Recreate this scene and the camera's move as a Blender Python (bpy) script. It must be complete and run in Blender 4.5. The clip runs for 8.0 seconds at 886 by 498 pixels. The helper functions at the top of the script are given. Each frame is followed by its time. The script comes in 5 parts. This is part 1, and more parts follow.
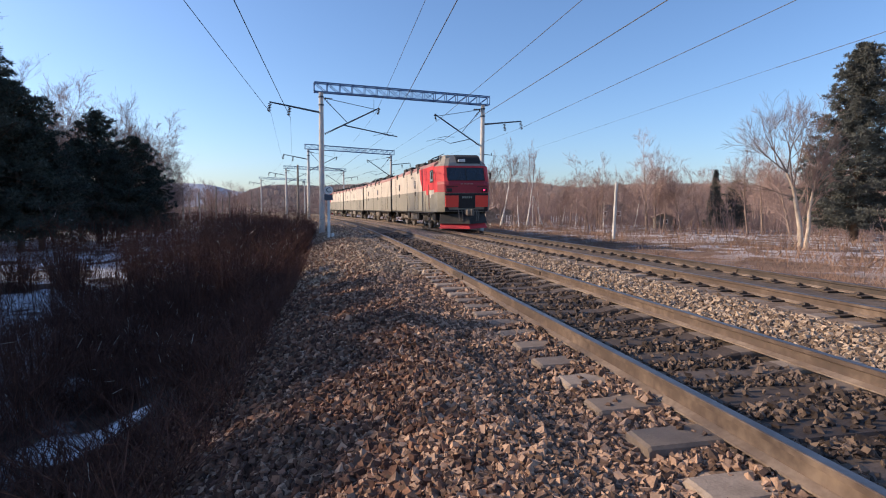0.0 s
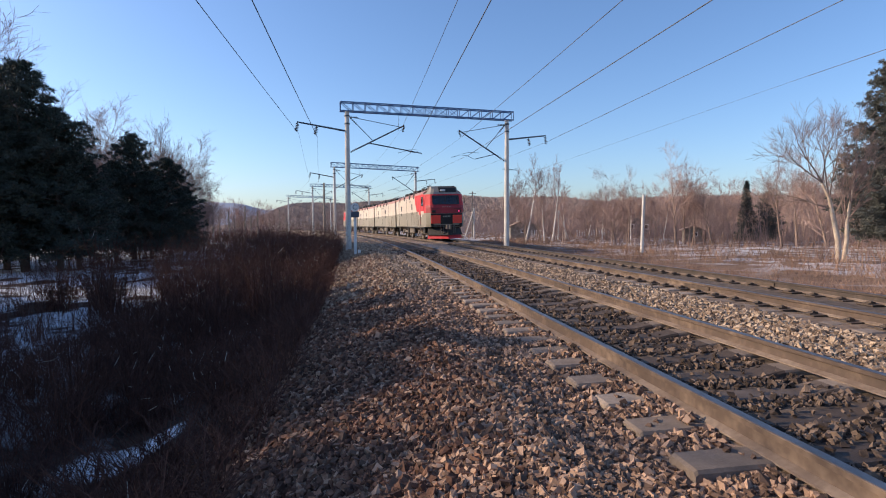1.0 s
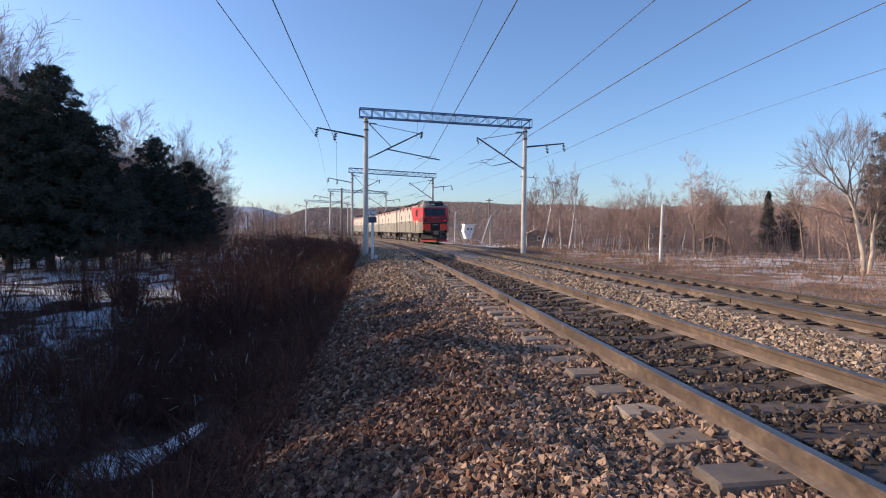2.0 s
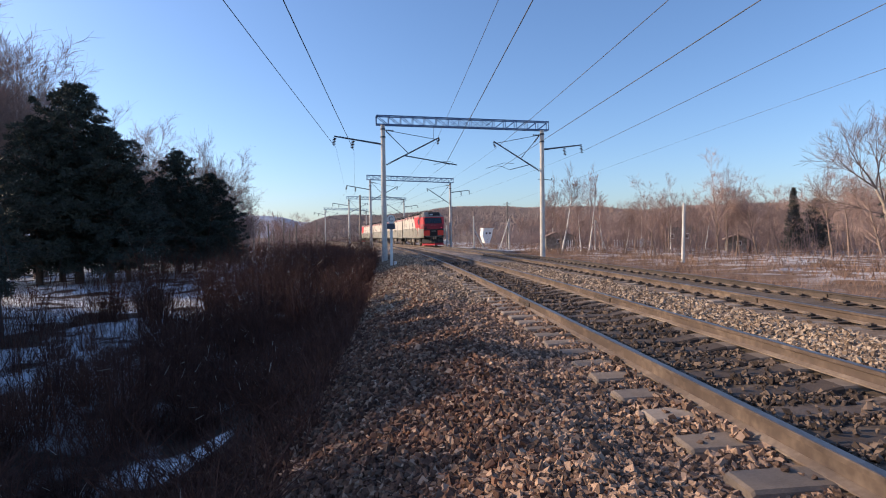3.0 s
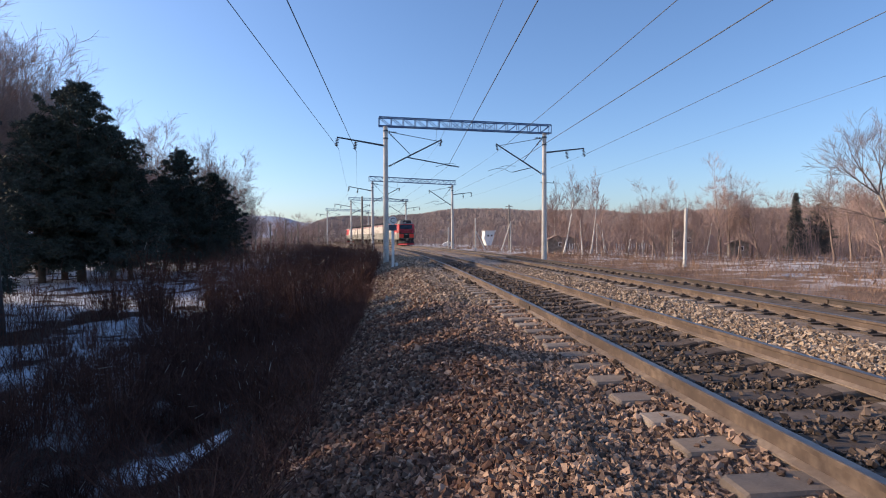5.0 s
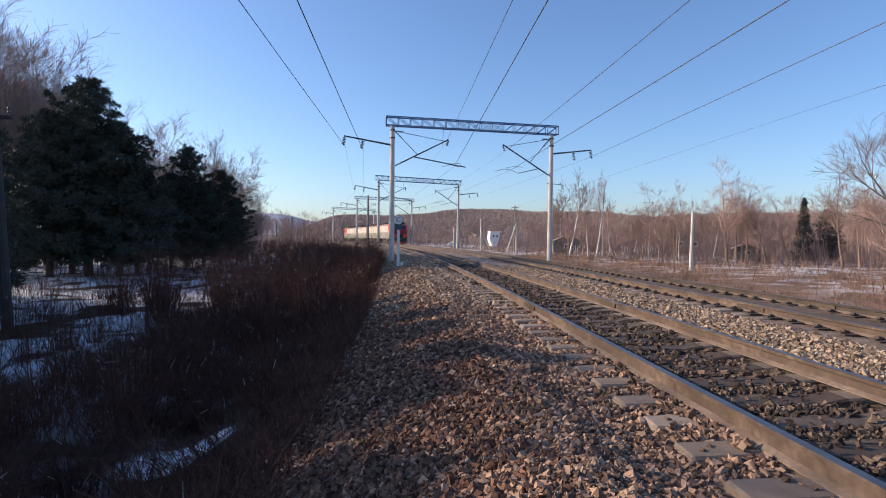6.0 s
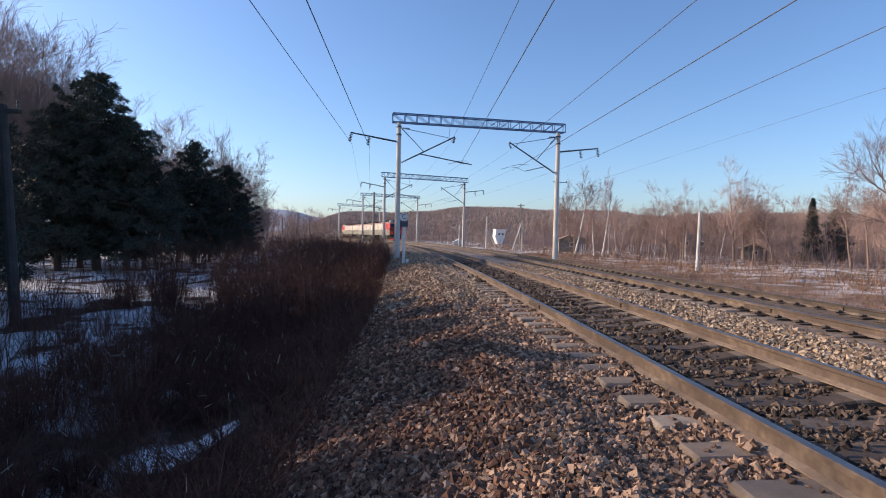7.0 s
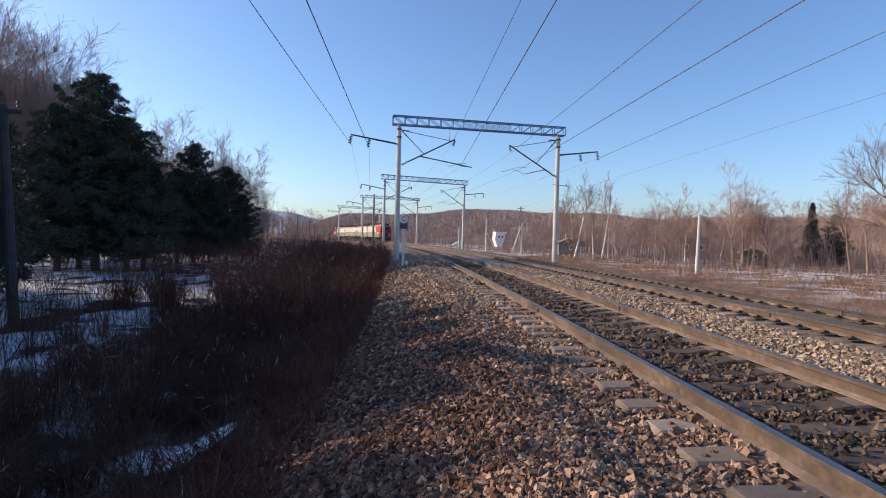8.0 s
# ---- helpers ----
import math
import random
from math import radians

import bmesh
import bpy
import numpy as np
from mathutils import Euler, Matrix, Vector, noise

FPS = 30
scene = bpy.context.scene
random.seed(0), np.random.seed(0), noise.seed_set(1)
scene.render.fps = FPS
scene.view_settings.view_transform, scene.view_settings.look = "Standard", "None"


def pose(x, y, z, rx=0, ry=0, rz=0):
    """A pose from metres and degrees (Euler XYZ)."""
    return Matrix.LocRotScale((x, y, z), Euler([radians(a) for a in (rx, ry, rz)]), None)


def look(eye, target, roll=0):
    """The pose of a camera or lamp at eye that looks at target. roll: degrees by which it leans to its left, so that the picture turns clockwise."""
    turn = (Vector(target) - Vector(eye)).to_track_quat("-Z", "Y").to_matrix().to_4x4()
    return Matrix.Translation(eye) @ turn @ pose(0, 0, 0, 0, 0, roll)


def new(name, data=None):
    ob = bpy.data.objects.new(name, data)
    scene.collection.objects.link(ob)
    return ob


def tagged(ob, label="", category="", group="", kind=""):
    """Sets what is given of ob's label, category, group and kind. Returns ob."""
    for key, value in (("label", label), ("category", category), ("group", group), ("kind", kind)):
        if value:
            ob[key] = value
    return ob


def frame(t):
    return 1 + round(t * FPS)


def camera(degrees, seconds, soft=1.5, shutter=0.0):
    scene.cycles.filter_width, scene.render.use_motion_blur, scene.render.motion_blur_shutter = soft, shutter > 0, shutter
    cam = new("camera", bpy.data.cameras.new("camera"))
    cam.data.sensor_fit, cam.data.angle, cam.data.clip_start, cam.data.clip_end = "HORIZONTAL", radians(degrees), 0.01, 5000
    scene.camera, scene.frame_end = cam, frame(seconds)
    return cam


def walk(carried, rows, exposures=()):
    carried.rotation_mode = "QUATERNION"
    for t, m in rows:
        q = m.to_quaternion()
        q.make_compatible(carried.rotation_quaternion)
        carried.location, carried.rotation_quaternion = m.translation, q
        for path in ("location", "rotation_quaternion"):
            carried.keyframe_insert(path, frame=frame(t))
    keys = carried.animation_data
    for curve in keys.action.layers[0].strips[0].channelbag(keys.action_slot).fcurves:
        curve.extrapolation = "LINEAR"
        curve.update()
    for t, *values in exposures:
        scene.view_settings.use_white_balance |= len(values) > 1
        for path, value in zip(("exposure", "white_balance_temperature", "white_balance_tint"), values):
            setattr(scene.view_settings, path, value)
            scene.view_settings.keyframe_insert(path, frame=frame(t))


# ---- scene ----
cam = camera(79.30, 8.0, soft=1.05)
PATH = [
    (0.0, pose(0.088, -0.024, 1.162, 85.628, -0.491, -10.223)),
    (0.5, pose(0.057, -0.005, 1.160, 85.424, 2.017, -9.027)),
    (1.0, pose(0.034, 0.009, 1.174, 87.269, 0.244, -7.626)),
    (1.5, pose(-0.001, -0.012, 1.173, 87.867, -0.776, -6.857)),
    (3.0, pose(-0.023, -0.000, 1.186, 88.471, 0.725, -3.941)),
    (3.5, pose(-0.016, -0.011, 1.187, 88.760, 0.440, -4.043)),
    (4.0, pose(-0.007, -0.007, 1.189, 88.671, 0.668, -3.222)),
    (4.5, pose(-0.008, -0.018, 1.185, 88.675, 0.450, -3.550)),
    (6.0, pose(-0.017, -0.021, 1.181, 88.681, -0.697, -3.177)),
    (6.5, pose(-0.008, -0.007, 1.173, 88.378, -1.035, -2.479)),
    (7.0, pose(-0.012, -0.006, 1.175, 88.398, -1.201, -2.578)),
    (7.5, pose(-0.012, -0.011, 1.178, 88.409, -1.032, -2.345)),
    (8.0, pose(-0.000, -0.000, 1.176, 88.658, -1.509, -2.603)),
]
walk(cam, PATH, [(0.0, 0.32, 5800, 14), (8.0, 0.32, 5800, 14)])

# ---------- light ----------
SUN_AZ, SUN_EL = 76.0, 23.0          # degrees to the left of straight ahead, degrees up
world = bpy.data.worlds.new("winter_sky")
scene.world = world
world.use_nodes = True
wn = world.node_tree.nodes
sky = wn.new("ShaderNodeTexSky")
sky.sky_type, sky.sun_disc = "NISHITA", False
sky.sun_elevation, sky.sun_rotation = radians(SUN_EL), radians(-SUN_AZ)
sky.air_density, sky.dust_density, sky.ozone_density = 1.0, 1.0, 3.4
world.node_tree.links.new(sky.outputs["Color"], wn["Background"].inputs["Color"])
wn["Background"].inputs["Strength"].default_value = 0.145
sun_data = bpy.data.lights.new("sun", "SUN")
sun_data.energy, sun_data.angle, sun_data.color = 5.0, radians(0.6), (1.0, 0.745, 0.465)
sun = new("sun", sun_data)
sa, se = radians(SUN_AZ), radians(SUN_EL)
to_sun = Vector((-math.sin(sa) * math.cos(se), math.cos(sa) * math.cos(se), math.sin(se)))
sun.matrix_world = look(to_sun * 50, (0, 0, 0))

# ---------- plan: the two tracks lie on circles round one centre ----------
K = 0.0019            # curvature of the line that passes below the eye
GRADE = -0.00338
AX1, AX2 = 3.093, 7.47  # offsets of the two track axes
CANT = 0.0287
R0 = 1 / K
rng = np.random.default_rng(7)


def at(s, d, z=0.0):
    th = K * s
    return Vector((-R0 + (R0 + d) * math.cos(th), (R0 + d) * math.sin(th), z + GRADE * s))


def at_pose(s, d, z=0.0, roll=0.0):
    p = at(s, d, z)
    return pose(p.x, p.y, p.z, 0, roll, math.degrees(K * s))


def at_np(s, d, z):
    th = K * s
    return np.stack([-R0 + (R0 + d) * np.cos(th), (R0 + d) * np.sin(th), z + GRADE * s], -1)


def sd(x, y):
    return np.arctan2(y, x + R0) / K, np.hypot(x + R0, y) - R0


def smooth(a, b, x):
    t = np.clip((x - a) / (b - a), 0, 1)
    return t * t * (3 - 2 * t)


PROFILE_D = [-60, -9, -5.5, -2.9, -1.25, -0.5, 0.2, 0.7, 1.0, 1.45, 1.75, 2.05, 2.2, 2.4, 2.65, 3.55, 3.8, 4.0, 4.5, 5.1, 5.6, 6.1, 6.6, 6.8, 8.1, 8.9, 9.7, 10.4, 12.2, 16, 60, 400]
PROFILE_Z = [-1.25, -1.3, -1.45, -1.5, -0.76, -0.45, -0.25, -0.14, -0.135, -0.225, -0.22, -0.185, -0.172, -0.175, -0.195, -0.195, -0.165, -0.155, -0.16, -0.14, -0.15, -0.19, -0.19, -0.175, -0.15, -0.18, -0.25, -0.36, -1.0, -1.02, -1.0, -1.0]


def ground_z(s, d):
    """Height over the line's own grade at an offset d: shoulder, beds, ditch and fields."""
    z = np.interp(d, PROFILE_D, PROFILE_Z)
    wob = 0.10 * np.sin(s * 0.31 + d * 0.5) * np.sin(d * 0.43 - s * 0.11) + 0.05 * np.sin(s * 1.3 + d * 1.1)
    return z + wob * (smooth(-1.2, -2.5, d) + smooth(11, 14, d)) + 0.02 * np.sin(s * 2.1 + d * 3.0) * np.sin(d * 2.2 - s)


def ground_point(s, d, up=0.0):
    return at(s, d, float(ground_z(s, d)) + up)


# ---------- materials ----------
def mat(name, c1, c2, c3=None, scale=6.0, rough=0.8, bump=0.2, metal=0.0, space="object", island=0.0, per_object=0.0, fine=8.0, dist=0.01, coat=0.0):
    m = bpy.data.materials.new(name)
    m.use_nodes = True
    nt, n = m.node_tree, m.node_tree.nodes
    b = n["Principled BSDF"]
    b.inputs["Roughness"].default_value, b.inputs["Metallic"].default_value = rough, metal
    b.inputs["Coat Weight"].default_value = coat
    if space == "world":
        vec = n.new("ShaderNodeNewGeometry").outputs["Position"]
    else:
        vec = n.new("ShaderNodeTexCoord").outputs["Object"]
    big, small = n.new("ShaderNodeTexNoise"), n.new("ShaderNodeTexNoise")
    big.inputs["Scale"].default_value, big.inputs["Detail"].default_value = scale, 5
    small.inputs["Scale"].default_value, small.inputs["Detail"].default_value = scale * fine, 4
    nt.links.new(vec, big.inputs["Vector"])
    nt.links.new(vec, small.inputs["Vector"])
    add = n.new("ShaderNodeMath")
    add.operation = "ADD"
    half = n.new("ShaderNodeMath")
    half.operation, half.inputs[1].default_value = "MULTIPLY", 0.45
    nt.links.new(small.outputs["Fac"], half.inputs[0])
    nt.links.new(big.outputs["Fac"], add.inputs[0])
    nt.links.new(half.outputs[0], add.inputs[1])
    fac = add.outputs[0]
    for amount, node, out in ((island, "ShaderNodeNewGeometry", "Random Per Island"), (per_object, "ShaderNodeObjectInfo", "Random")):
        if amount:
            src = n.new(node)
            ma = n.new("ShaderNodeMath")
            ma.operation, ma.inputs[1].default_value = "MULTIPLY_ADD", amount
            nt.links.new(src.outputs[out], ma.inputs[0])
            nt.links.new(fac, ma.inputs[2])
            fac = ma.outputs[0]
    ramp = n.new("ShaderNodeValToRGB")
    ramp.color_ramp.elements[0].color, ramp.color_ramp.elements[1].color = (*c1, 1), (*c2, 1)
    top = 1.0 + (island + per_object) * 0.6
    ramp.color_ramp.elements[0].position, ramp.color_ramp.elements[1].position = 0.5 / (1 + top), 1.0
    if c3:
        e = ramp.color_ramp.elements.new(0.72)
        e.color = (*c3, 1)
    sc = n.new("ShaderNodeMath")
    sc.operation, sc.inputs[1].default_value = "DIVIDE", top
    nt.links.new(fac, sc.inputs[0])
    nt.links.new(sc.outputs[0], ramp.inputs["Fac"])
    nt.links.new(ramp.outputs["Color"], b.inputs["Base Color"])
    if bump:
        bn = n.new("ShaderNodeBump")
        bn.inputs["Strength"].default_value, bn.inputs["Distance"].default_value = bump, dist
        nt.links.new(small.outputs["Fac"], bn.inputs["Height"])
        nt.links.new(bn.outputs["Normal"], b.inputs["Normal"])
    return m


def ground_material():
    m = bpy.data.materials.new("ground_cover")
    m.use_nodes = True
    nt, n = m.node_tree, m.node_tree.nodes
    b = n["Principled BSDF"]
    b.inputs["Roughness"].default_value = 0.92
    pos = n.new("ShaderNodeNewGeometry").outputs["Position"]

    def noise_tex(scale, detail=6):
        t = n.new("ShaderNodeTexNoise")
        t.inputs["Scale"].default_value, t.inputs["Detail"].default_value = scale, detail
        nt.links.new(pos, t.inputs["Vector"])
        return t.outputs["Fac"]

    def ramp(fac, stops):
        r = n.new("ShaderNodeValToRGB")
        els = r.color_ramp.elements
        while len(els) < len(stops):
            els.new(0.5)
        for e, (p, c) in zip(els, stops):
            e.position, e.color = p, (*c, 1)
        nt.links.new(fac, r.inputs["Fac"])
        return r.outputs["Color"]

    def mix(fac, a, c):
        x = n.new("ShaderNodeMix")
        x.data_type = "RGBA"
        nt.links.new(fac, x.inputs["Factor"])
        nt.links.new(a, x.inputs["A"])
        nt.links.new(c, x.inputs["B"])
        return x.outputs["Result"]

    def attr(name):
        a = n.new("ShaderNodeAttribute")
        a.attribute_name = name
        return a.outputs["Fac"]

    vor = n.new("ShaderNodeTexVoronoi")
    vor.inputs["Scale"].default_value = 24
    nt.links.new(pos, vor.inputs["Vector"])
    sep = n.new("ShaderNodeSeparateColor")
    nt.links.new(vor.outputs["Color"], sep.inputs["Color"])
    stones = ramp(sep.outputs["Red"], [(0.0, (0.08, 0.054, 0.04)), (0.45, (0.23, 0.157, 0.112)), (0.8, (0.37, 0.265, 0.19)), (1.0, (0.5, 0.38, 0.285))])
    crib = ramp(noise_tex(9), [(0.3, (0.045, 0.032, 0.023)), (0.7, (0.15, 0.108, 0.077))])
    # Ground below the brush: its ramp is darkened to hold the shade there.
    shaded_litter = ramp(noise_tex(2.5), [(0.3, (0.02, 0.011, 0.007)), (0.55, (0.05, 0.026, 0.015)), (0.75, (0.1, 0.056, 0.032))])
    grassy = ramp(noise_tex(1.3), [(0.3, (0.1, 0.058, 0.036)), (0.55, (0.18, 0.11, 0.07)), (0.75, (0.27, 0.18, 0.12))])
    col = mix(attr("field"), shaded_litter, grassy)
    col = mix(attr("ballast"), col, stones)
    dusty = ramp(noise_tex(6), [(0.3, (0.11, 0.074, 0.05)), (0.7, (0.25, 0.178, 0.125))])
    col = mix(attr("crib"), col, crib)
    col = mix(attr("dust"), col, dusty)
    snow_fac = n.new("ShaderNodeMath")
    snow_fac.operation, snow_fac.use_clamp = "MULTIPLY", True
    edge = n.new("ShaderNodeMapRange")
    edge.inputs["From Min"].default_value, edge.inputs["From Max"].default_value = 0.535, 0.59
    lift = n.new("ShaderNodeMath")
    lift.operation, lift.inputs[1].default_value = "MULTIPLY_ADD", 0.12
    nt.links.new(attr("snow"), lift.inputs[0])
    nt.links.new(noise_tex(0.55, 8), lift.inputs[2])
    nt.links.new(lift.outputs[0], edge.inputs["Value"])
    nt.links.new(edge.outputs["Result"], snow_fac.inputs[0])
    nt.links.new(attr("snow"), snow_fac.inputs[1])
    white = ramp(noise_tex(5), [(0.3, (0.62, 0.64, 0.68)), (0.7, (0.82, 0.83, 0.86))])
    col = mix(snow_fac.outputs[0], col, white)
    nt.links.new(col, b.inputs["Base Color"])
    bn = n.new("ShaderNodeBump")
    bn.inputs["Strength"].default_value, bn.inputs["Distance"].default_value = 0.5, 0.015
    nt.links.new(vor.outputs["Distance"], bn.inputs["Height"])
    nt.links.new(bn.outputs["Normal"], b.inputs["Normal"])
    return m


M_GROUND = ground_material()
M_STONE = mat("crushed_stone", (0.042, 0.026, 0.018), (0.42, 0.275, 0.185), (0.155, 0.094, 0.063), scale=9, rough=0.9, bump=0.3, space="world", island=1.3)
M_STONE_RUST = mat("rusty_crushed_stone", (0.022, 0.0105, 0.007), (0.25, 0.128, 0.076), (0.088, 0.04, 0.024), scale=9, rough=0.9, bump=0.3, space="world", island=1.3)
M_STONE_DARK = mat("dark_crushed_stone", (0.013, 0.009, 0.0065), (0.19, 0.133, 0.095), (0.05, 0.033, 0.024), scale=9, rough=0.9, bump=0.3, space="world", island=1.2)
M_STONE_LIGHT = mat("pale_crushed_stone", (0.065, 0.045, 0.031), (0.46, 0.35, 0.25), (0.215, 0.15, 0.102), scale=9, rough=0.9, bump=0.3, space="world", island=1.3)
M_RAIL = mat("rusty_rail_side", (0.085, 0.062, 0.047), (0.27, 0.21, 0.16), (0.175, 0.128, 0.095), scale=3, rough=0.75, bump=0.25, space="world")
# Browner than the foot; the shadow below the rail head is put into this colour.
M_RAILWEB = mat("brown_rail_web", (0.04, 0.027, 0.02), (0.2, 0.145, 0.105), (0.092, 0.063, 0.047), scale=1.6, rough=0.75, bump=0.25, space="world")
M_RAILDARK = mat("darker_rail_side", (0.022, 0.016, 0.013), (0.085, 0.062, 0.05), (0.048, 0.035, 0.028), scale=3, rough=0.7, bump=0.25, space="world")
M_RAILTOP = mat("polished_rail_head", (0.16, 0.15, 0.15), (0.3, 0.285, 0.28), scale=5, rough=0.5, bump=0.05, metal=1.0, space="world")
M_SLEEPER = mat("weathered_concrete", (0.12, 0.092, 0.072), (0.31, 0.25, 0.2), (0.205, 0.16, 0.126), scale=7, rough=0.9, bump=0.4, per_object=0.5)
M_SLEEPER_DARK = mat("dark_concrete", (0.03, 0.021, 0.016), (0.13, 0.096, 0.073), (0.068, 0.048, 0.036), scale=7, rough=0.8, bump=0.4, per_object=0.5)
M_CLIP = mat("oily_fastener_steel", (0.03, 0.022, 0.017), (0.1, 0.07, 0.05), scale=20, rough=0.6, bump=0.3)
M_MAST = mat("pale_mast_concrete", (0.42, 0.385, 0.35), (0.68, 0.64, 0.59), (0.57, 0.53, 0.48), scale=1.6, rough=0.85, bump=0.15, space="world")
M_TRUSS = mat("blue_grey_paint", (0.035, 0.075, 0.16), (0.12, 0.2, 0.36), (0.07, 0.13, 0.26), scale=5, rough=0.55, bump=0.1, space="world")
M_STEEL = mat("dark_painted_steel", (0.02, 0.03, 0.045), (0.07, 0.09, 0.12), scale=8, rough=0.55, bump=0.1, space="world")
M_INSUL = mat("brown_porcelain", (0.025, 0.018, 0.016), (0.07, 0.05, 0.042), scale=10, rough=0.25, bump=0.0)
M_WIRE = mat("dull_copper_wire", (0.025, 0.023, 0.024), (0.06, 0.055, 0.055), scale=3, rough=0.6, bump=0.0, space="world")
M_BARK = mat("grey_brown_bark", (0.13, 0.09, 0.07), (0.36, 0.265, 0.21), (0.24, 0.172, 0.136), scale=2.5, rough=0.9, bump=0.5, space="world", per_object=0.3)
M_TWIG = mat("bare_twigs", (0.17, 0.112, 0.095), (0.42, 0.295, 0.25), (0.29, 0.2, 0.17), scale=1.5, rough=0.9, bump=0.0, space="world", per_object=0.5)
M_BIRCH = mat("birch_bark", (0.2, 0.17, 0.15), (0.82, 0.78, 0.72), (0.72, 0.68, 0.62), scale=2.2, rough=0.8, bump=0.2, space="world")
M_PALEBARK = mat("pale_tan_bark", (0.22, 0.165, 0.125), (0.58, 0.48, 0.38), (0.44, 0.35, 0.27), scale=3, rough=0.85, bump=0.3, space="world")
M_PINEBARK = mat("dark_pine_bark", (0.03, 0.022, 0.017), (0.12, 0.08, 0.055), scale=5, rough=0.95, bump=0.6, space="world")
# Needle colours carry the light: dark for backlit pines, lighter for sunlit trees.
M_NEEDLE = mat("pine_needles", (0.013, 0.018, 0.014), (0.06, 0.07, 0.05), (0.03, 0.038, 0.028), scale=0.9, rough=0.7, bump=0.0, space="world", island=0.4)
M_NEEDLE_LIT = mat("sunlit_pine_needles", (0.033, 0.038, 0.036), (0.13, 0.133, 0.115), (0.072, 0.077, 0.066), scale=0.9, rough=0.7, bump=0.0, space="world", island=0.4)
# Reddish stems, coloured extra dark to include the shade on the bank.
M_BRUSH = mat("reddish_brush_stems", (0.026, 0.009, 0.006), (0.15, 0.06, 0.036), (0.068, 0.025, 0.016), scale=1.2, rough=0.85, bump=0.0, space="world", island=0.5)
M_SEED = mat("pale_seed_heads", (0.3, 0.25, 0.2), (0.62, 0.55, 0.47), scale=5, rough=0.9, bump=0.0, space="world", island=0.4)
M_GRASS = mat("dry_grass", (0.12, 0.066, 0.044), (0.36, 0.235, 0.165), (0.22, 0.132, 0.09), scale=0.7, rough=0.85, bump=0.0, space="world", island=0.6)
# Hill trees and hillside are lightened to carry some haze in their colour.
M_HILLTREE = mat("bare_hillside_trees", (0.2, 0.155, 0.135), (0.38, 0.295, 0.255), (0.3, 0.228, 0.196), scale=0.012, rough=1.0, bump=0.0, space="world", fine=5, island=0.3)
M_HILL = mat("wooded_hillside", (0.13, 0.092, 0.08), (0.34, 0.25, 0.21), (0.23, 0.166, 0.142), scale=0.02, rough=1.0, bump=0.0, space="world", fine=14)
# Far ridge: aerial haze is put into its pale blue base colour.
M_HILLFAR = mat("haze_tinted_hill", (0.26, 0.29, 0.36), (0.38, 0.41, 0.48), scale=0.006, rough=1.0, bump=0.0, space="world", fine=12)
M_WOOD = mat("grey_weathered_wood", (0.1, 0.085, 0.07), (0.32, 0.28, 0.235), (0.2, 0.17, 0.14), scale=3, rough=0.9, bump=0.3, space="world")
M_WOODDARK = mat("tarred_wood", (0.012, 0.012, 0.014), (0.05, 0.046, 0.044), scale=3, rough=0.85, bump=0.3, space="world")
M_WHITE = mat("white_paint", (0.62, 0.6, 0.57), (0.82, 0.8, 0.77), scale=4, rough=0.7, bump=0.1)
M_SIGN = mat("dark_blue_sign_enamel", (0.03, 0.04, 0.07), (0.07, 0.085, 0.12), scale=6, rough=0.4, bump=0.0)
M_ROOFSHEET = mat("brown_sheet_roof", (0.16, 0.1, 0.075), (0.34, 0.24, 0.19), scale=2, rough=0.8, bump=0.1, space="world")
# train
M_CREAM = mat("grey_beige_loco_paint", (0.4, 0.345, 0.285), (0.6, 0.525, 0.44), (0.52, 0.455, 0.38), scale=0.7, rough=0.6, bump=0.03)
M_OLIVE = mat("dark_grey_loco_paint", (0.18, 0.165, 0.13), (0.3, 0.275, 0.22), (0.24, 0.22, 0.176), scale=0.8, rough=0.6, bump=0.03)
M_RED = mat("red_loco_paint", (0.42, 0.018, 0.026), (0.6, 0.036, 0.042), (0.52, 0.026, 0.034), scale=0.8, rough=0.72, bump=0.02)
M_ORANGE = mat("bright_red_buffer_panel", (0.78, 0.04, 0.025), (0.9, 0.07, 0.04), scale=2, rough=0.4, bump=0.02)
M_ROOFEDGE = mat("dusty_red_cornice", (0.26, 0.12, 0.1), (0.42, 0.22, 0.18), scale=1.2, rough=0.6, bump=0.03)
M_ROOF = mat("dusty_roof_grey", (0.09, 0.08, 0.075), (0.2, 0.18, 0.165), scale=1.4, rough=0.7, bump=0.1)
# Darker copy of the loco red: the nose's shade is in the colour.
M_REDSHADE = mat("shaded_red_nose_paint", (0.22, 0.012, 0.022), (0.36, 0.022, 0.034), scale=0.8, rough=0.6, bump=0.02)
M_BROW = mat("dull_olive_brow_paint", (0.2, 0.175, 0.145), (0.33, 0.295, 0.245), scale=1.0, rough=0.5, bump=0.03)
M_BLACK = mat("sooty_black_steel", (0.008, 0.007, 0.007), (0.03, 0.026, 0.024), scale=4, rough=0.75, bump=0.15)
M_BOGIE = mat("dusty_bogie_steel", (0.06, 0.05, 0.042), (0.22, 0.185, 0.15), scale=4, rough=0.75, bump=0.2)
M_TYRE = mat("worn_wheel_steel", (0.12, 0.1, 0.085), (0.3, 0.27, 0.24), scale=6, rough=0.5, bump=0.05, metal=0.6)
M_GLASS = mat("dark_cab_glass", (0.012, 0.014, 0.018), (0.025, 0.028, 0.034), scale=1, rough=0.08, bump=0.0, coat=0.6)
M_LAMP = mat("clear_lamp_glass", (0.45, 0.45, 0.45), (0.6, 0.6, 0.6), scale=4, rough=0.15, bump=0.0)
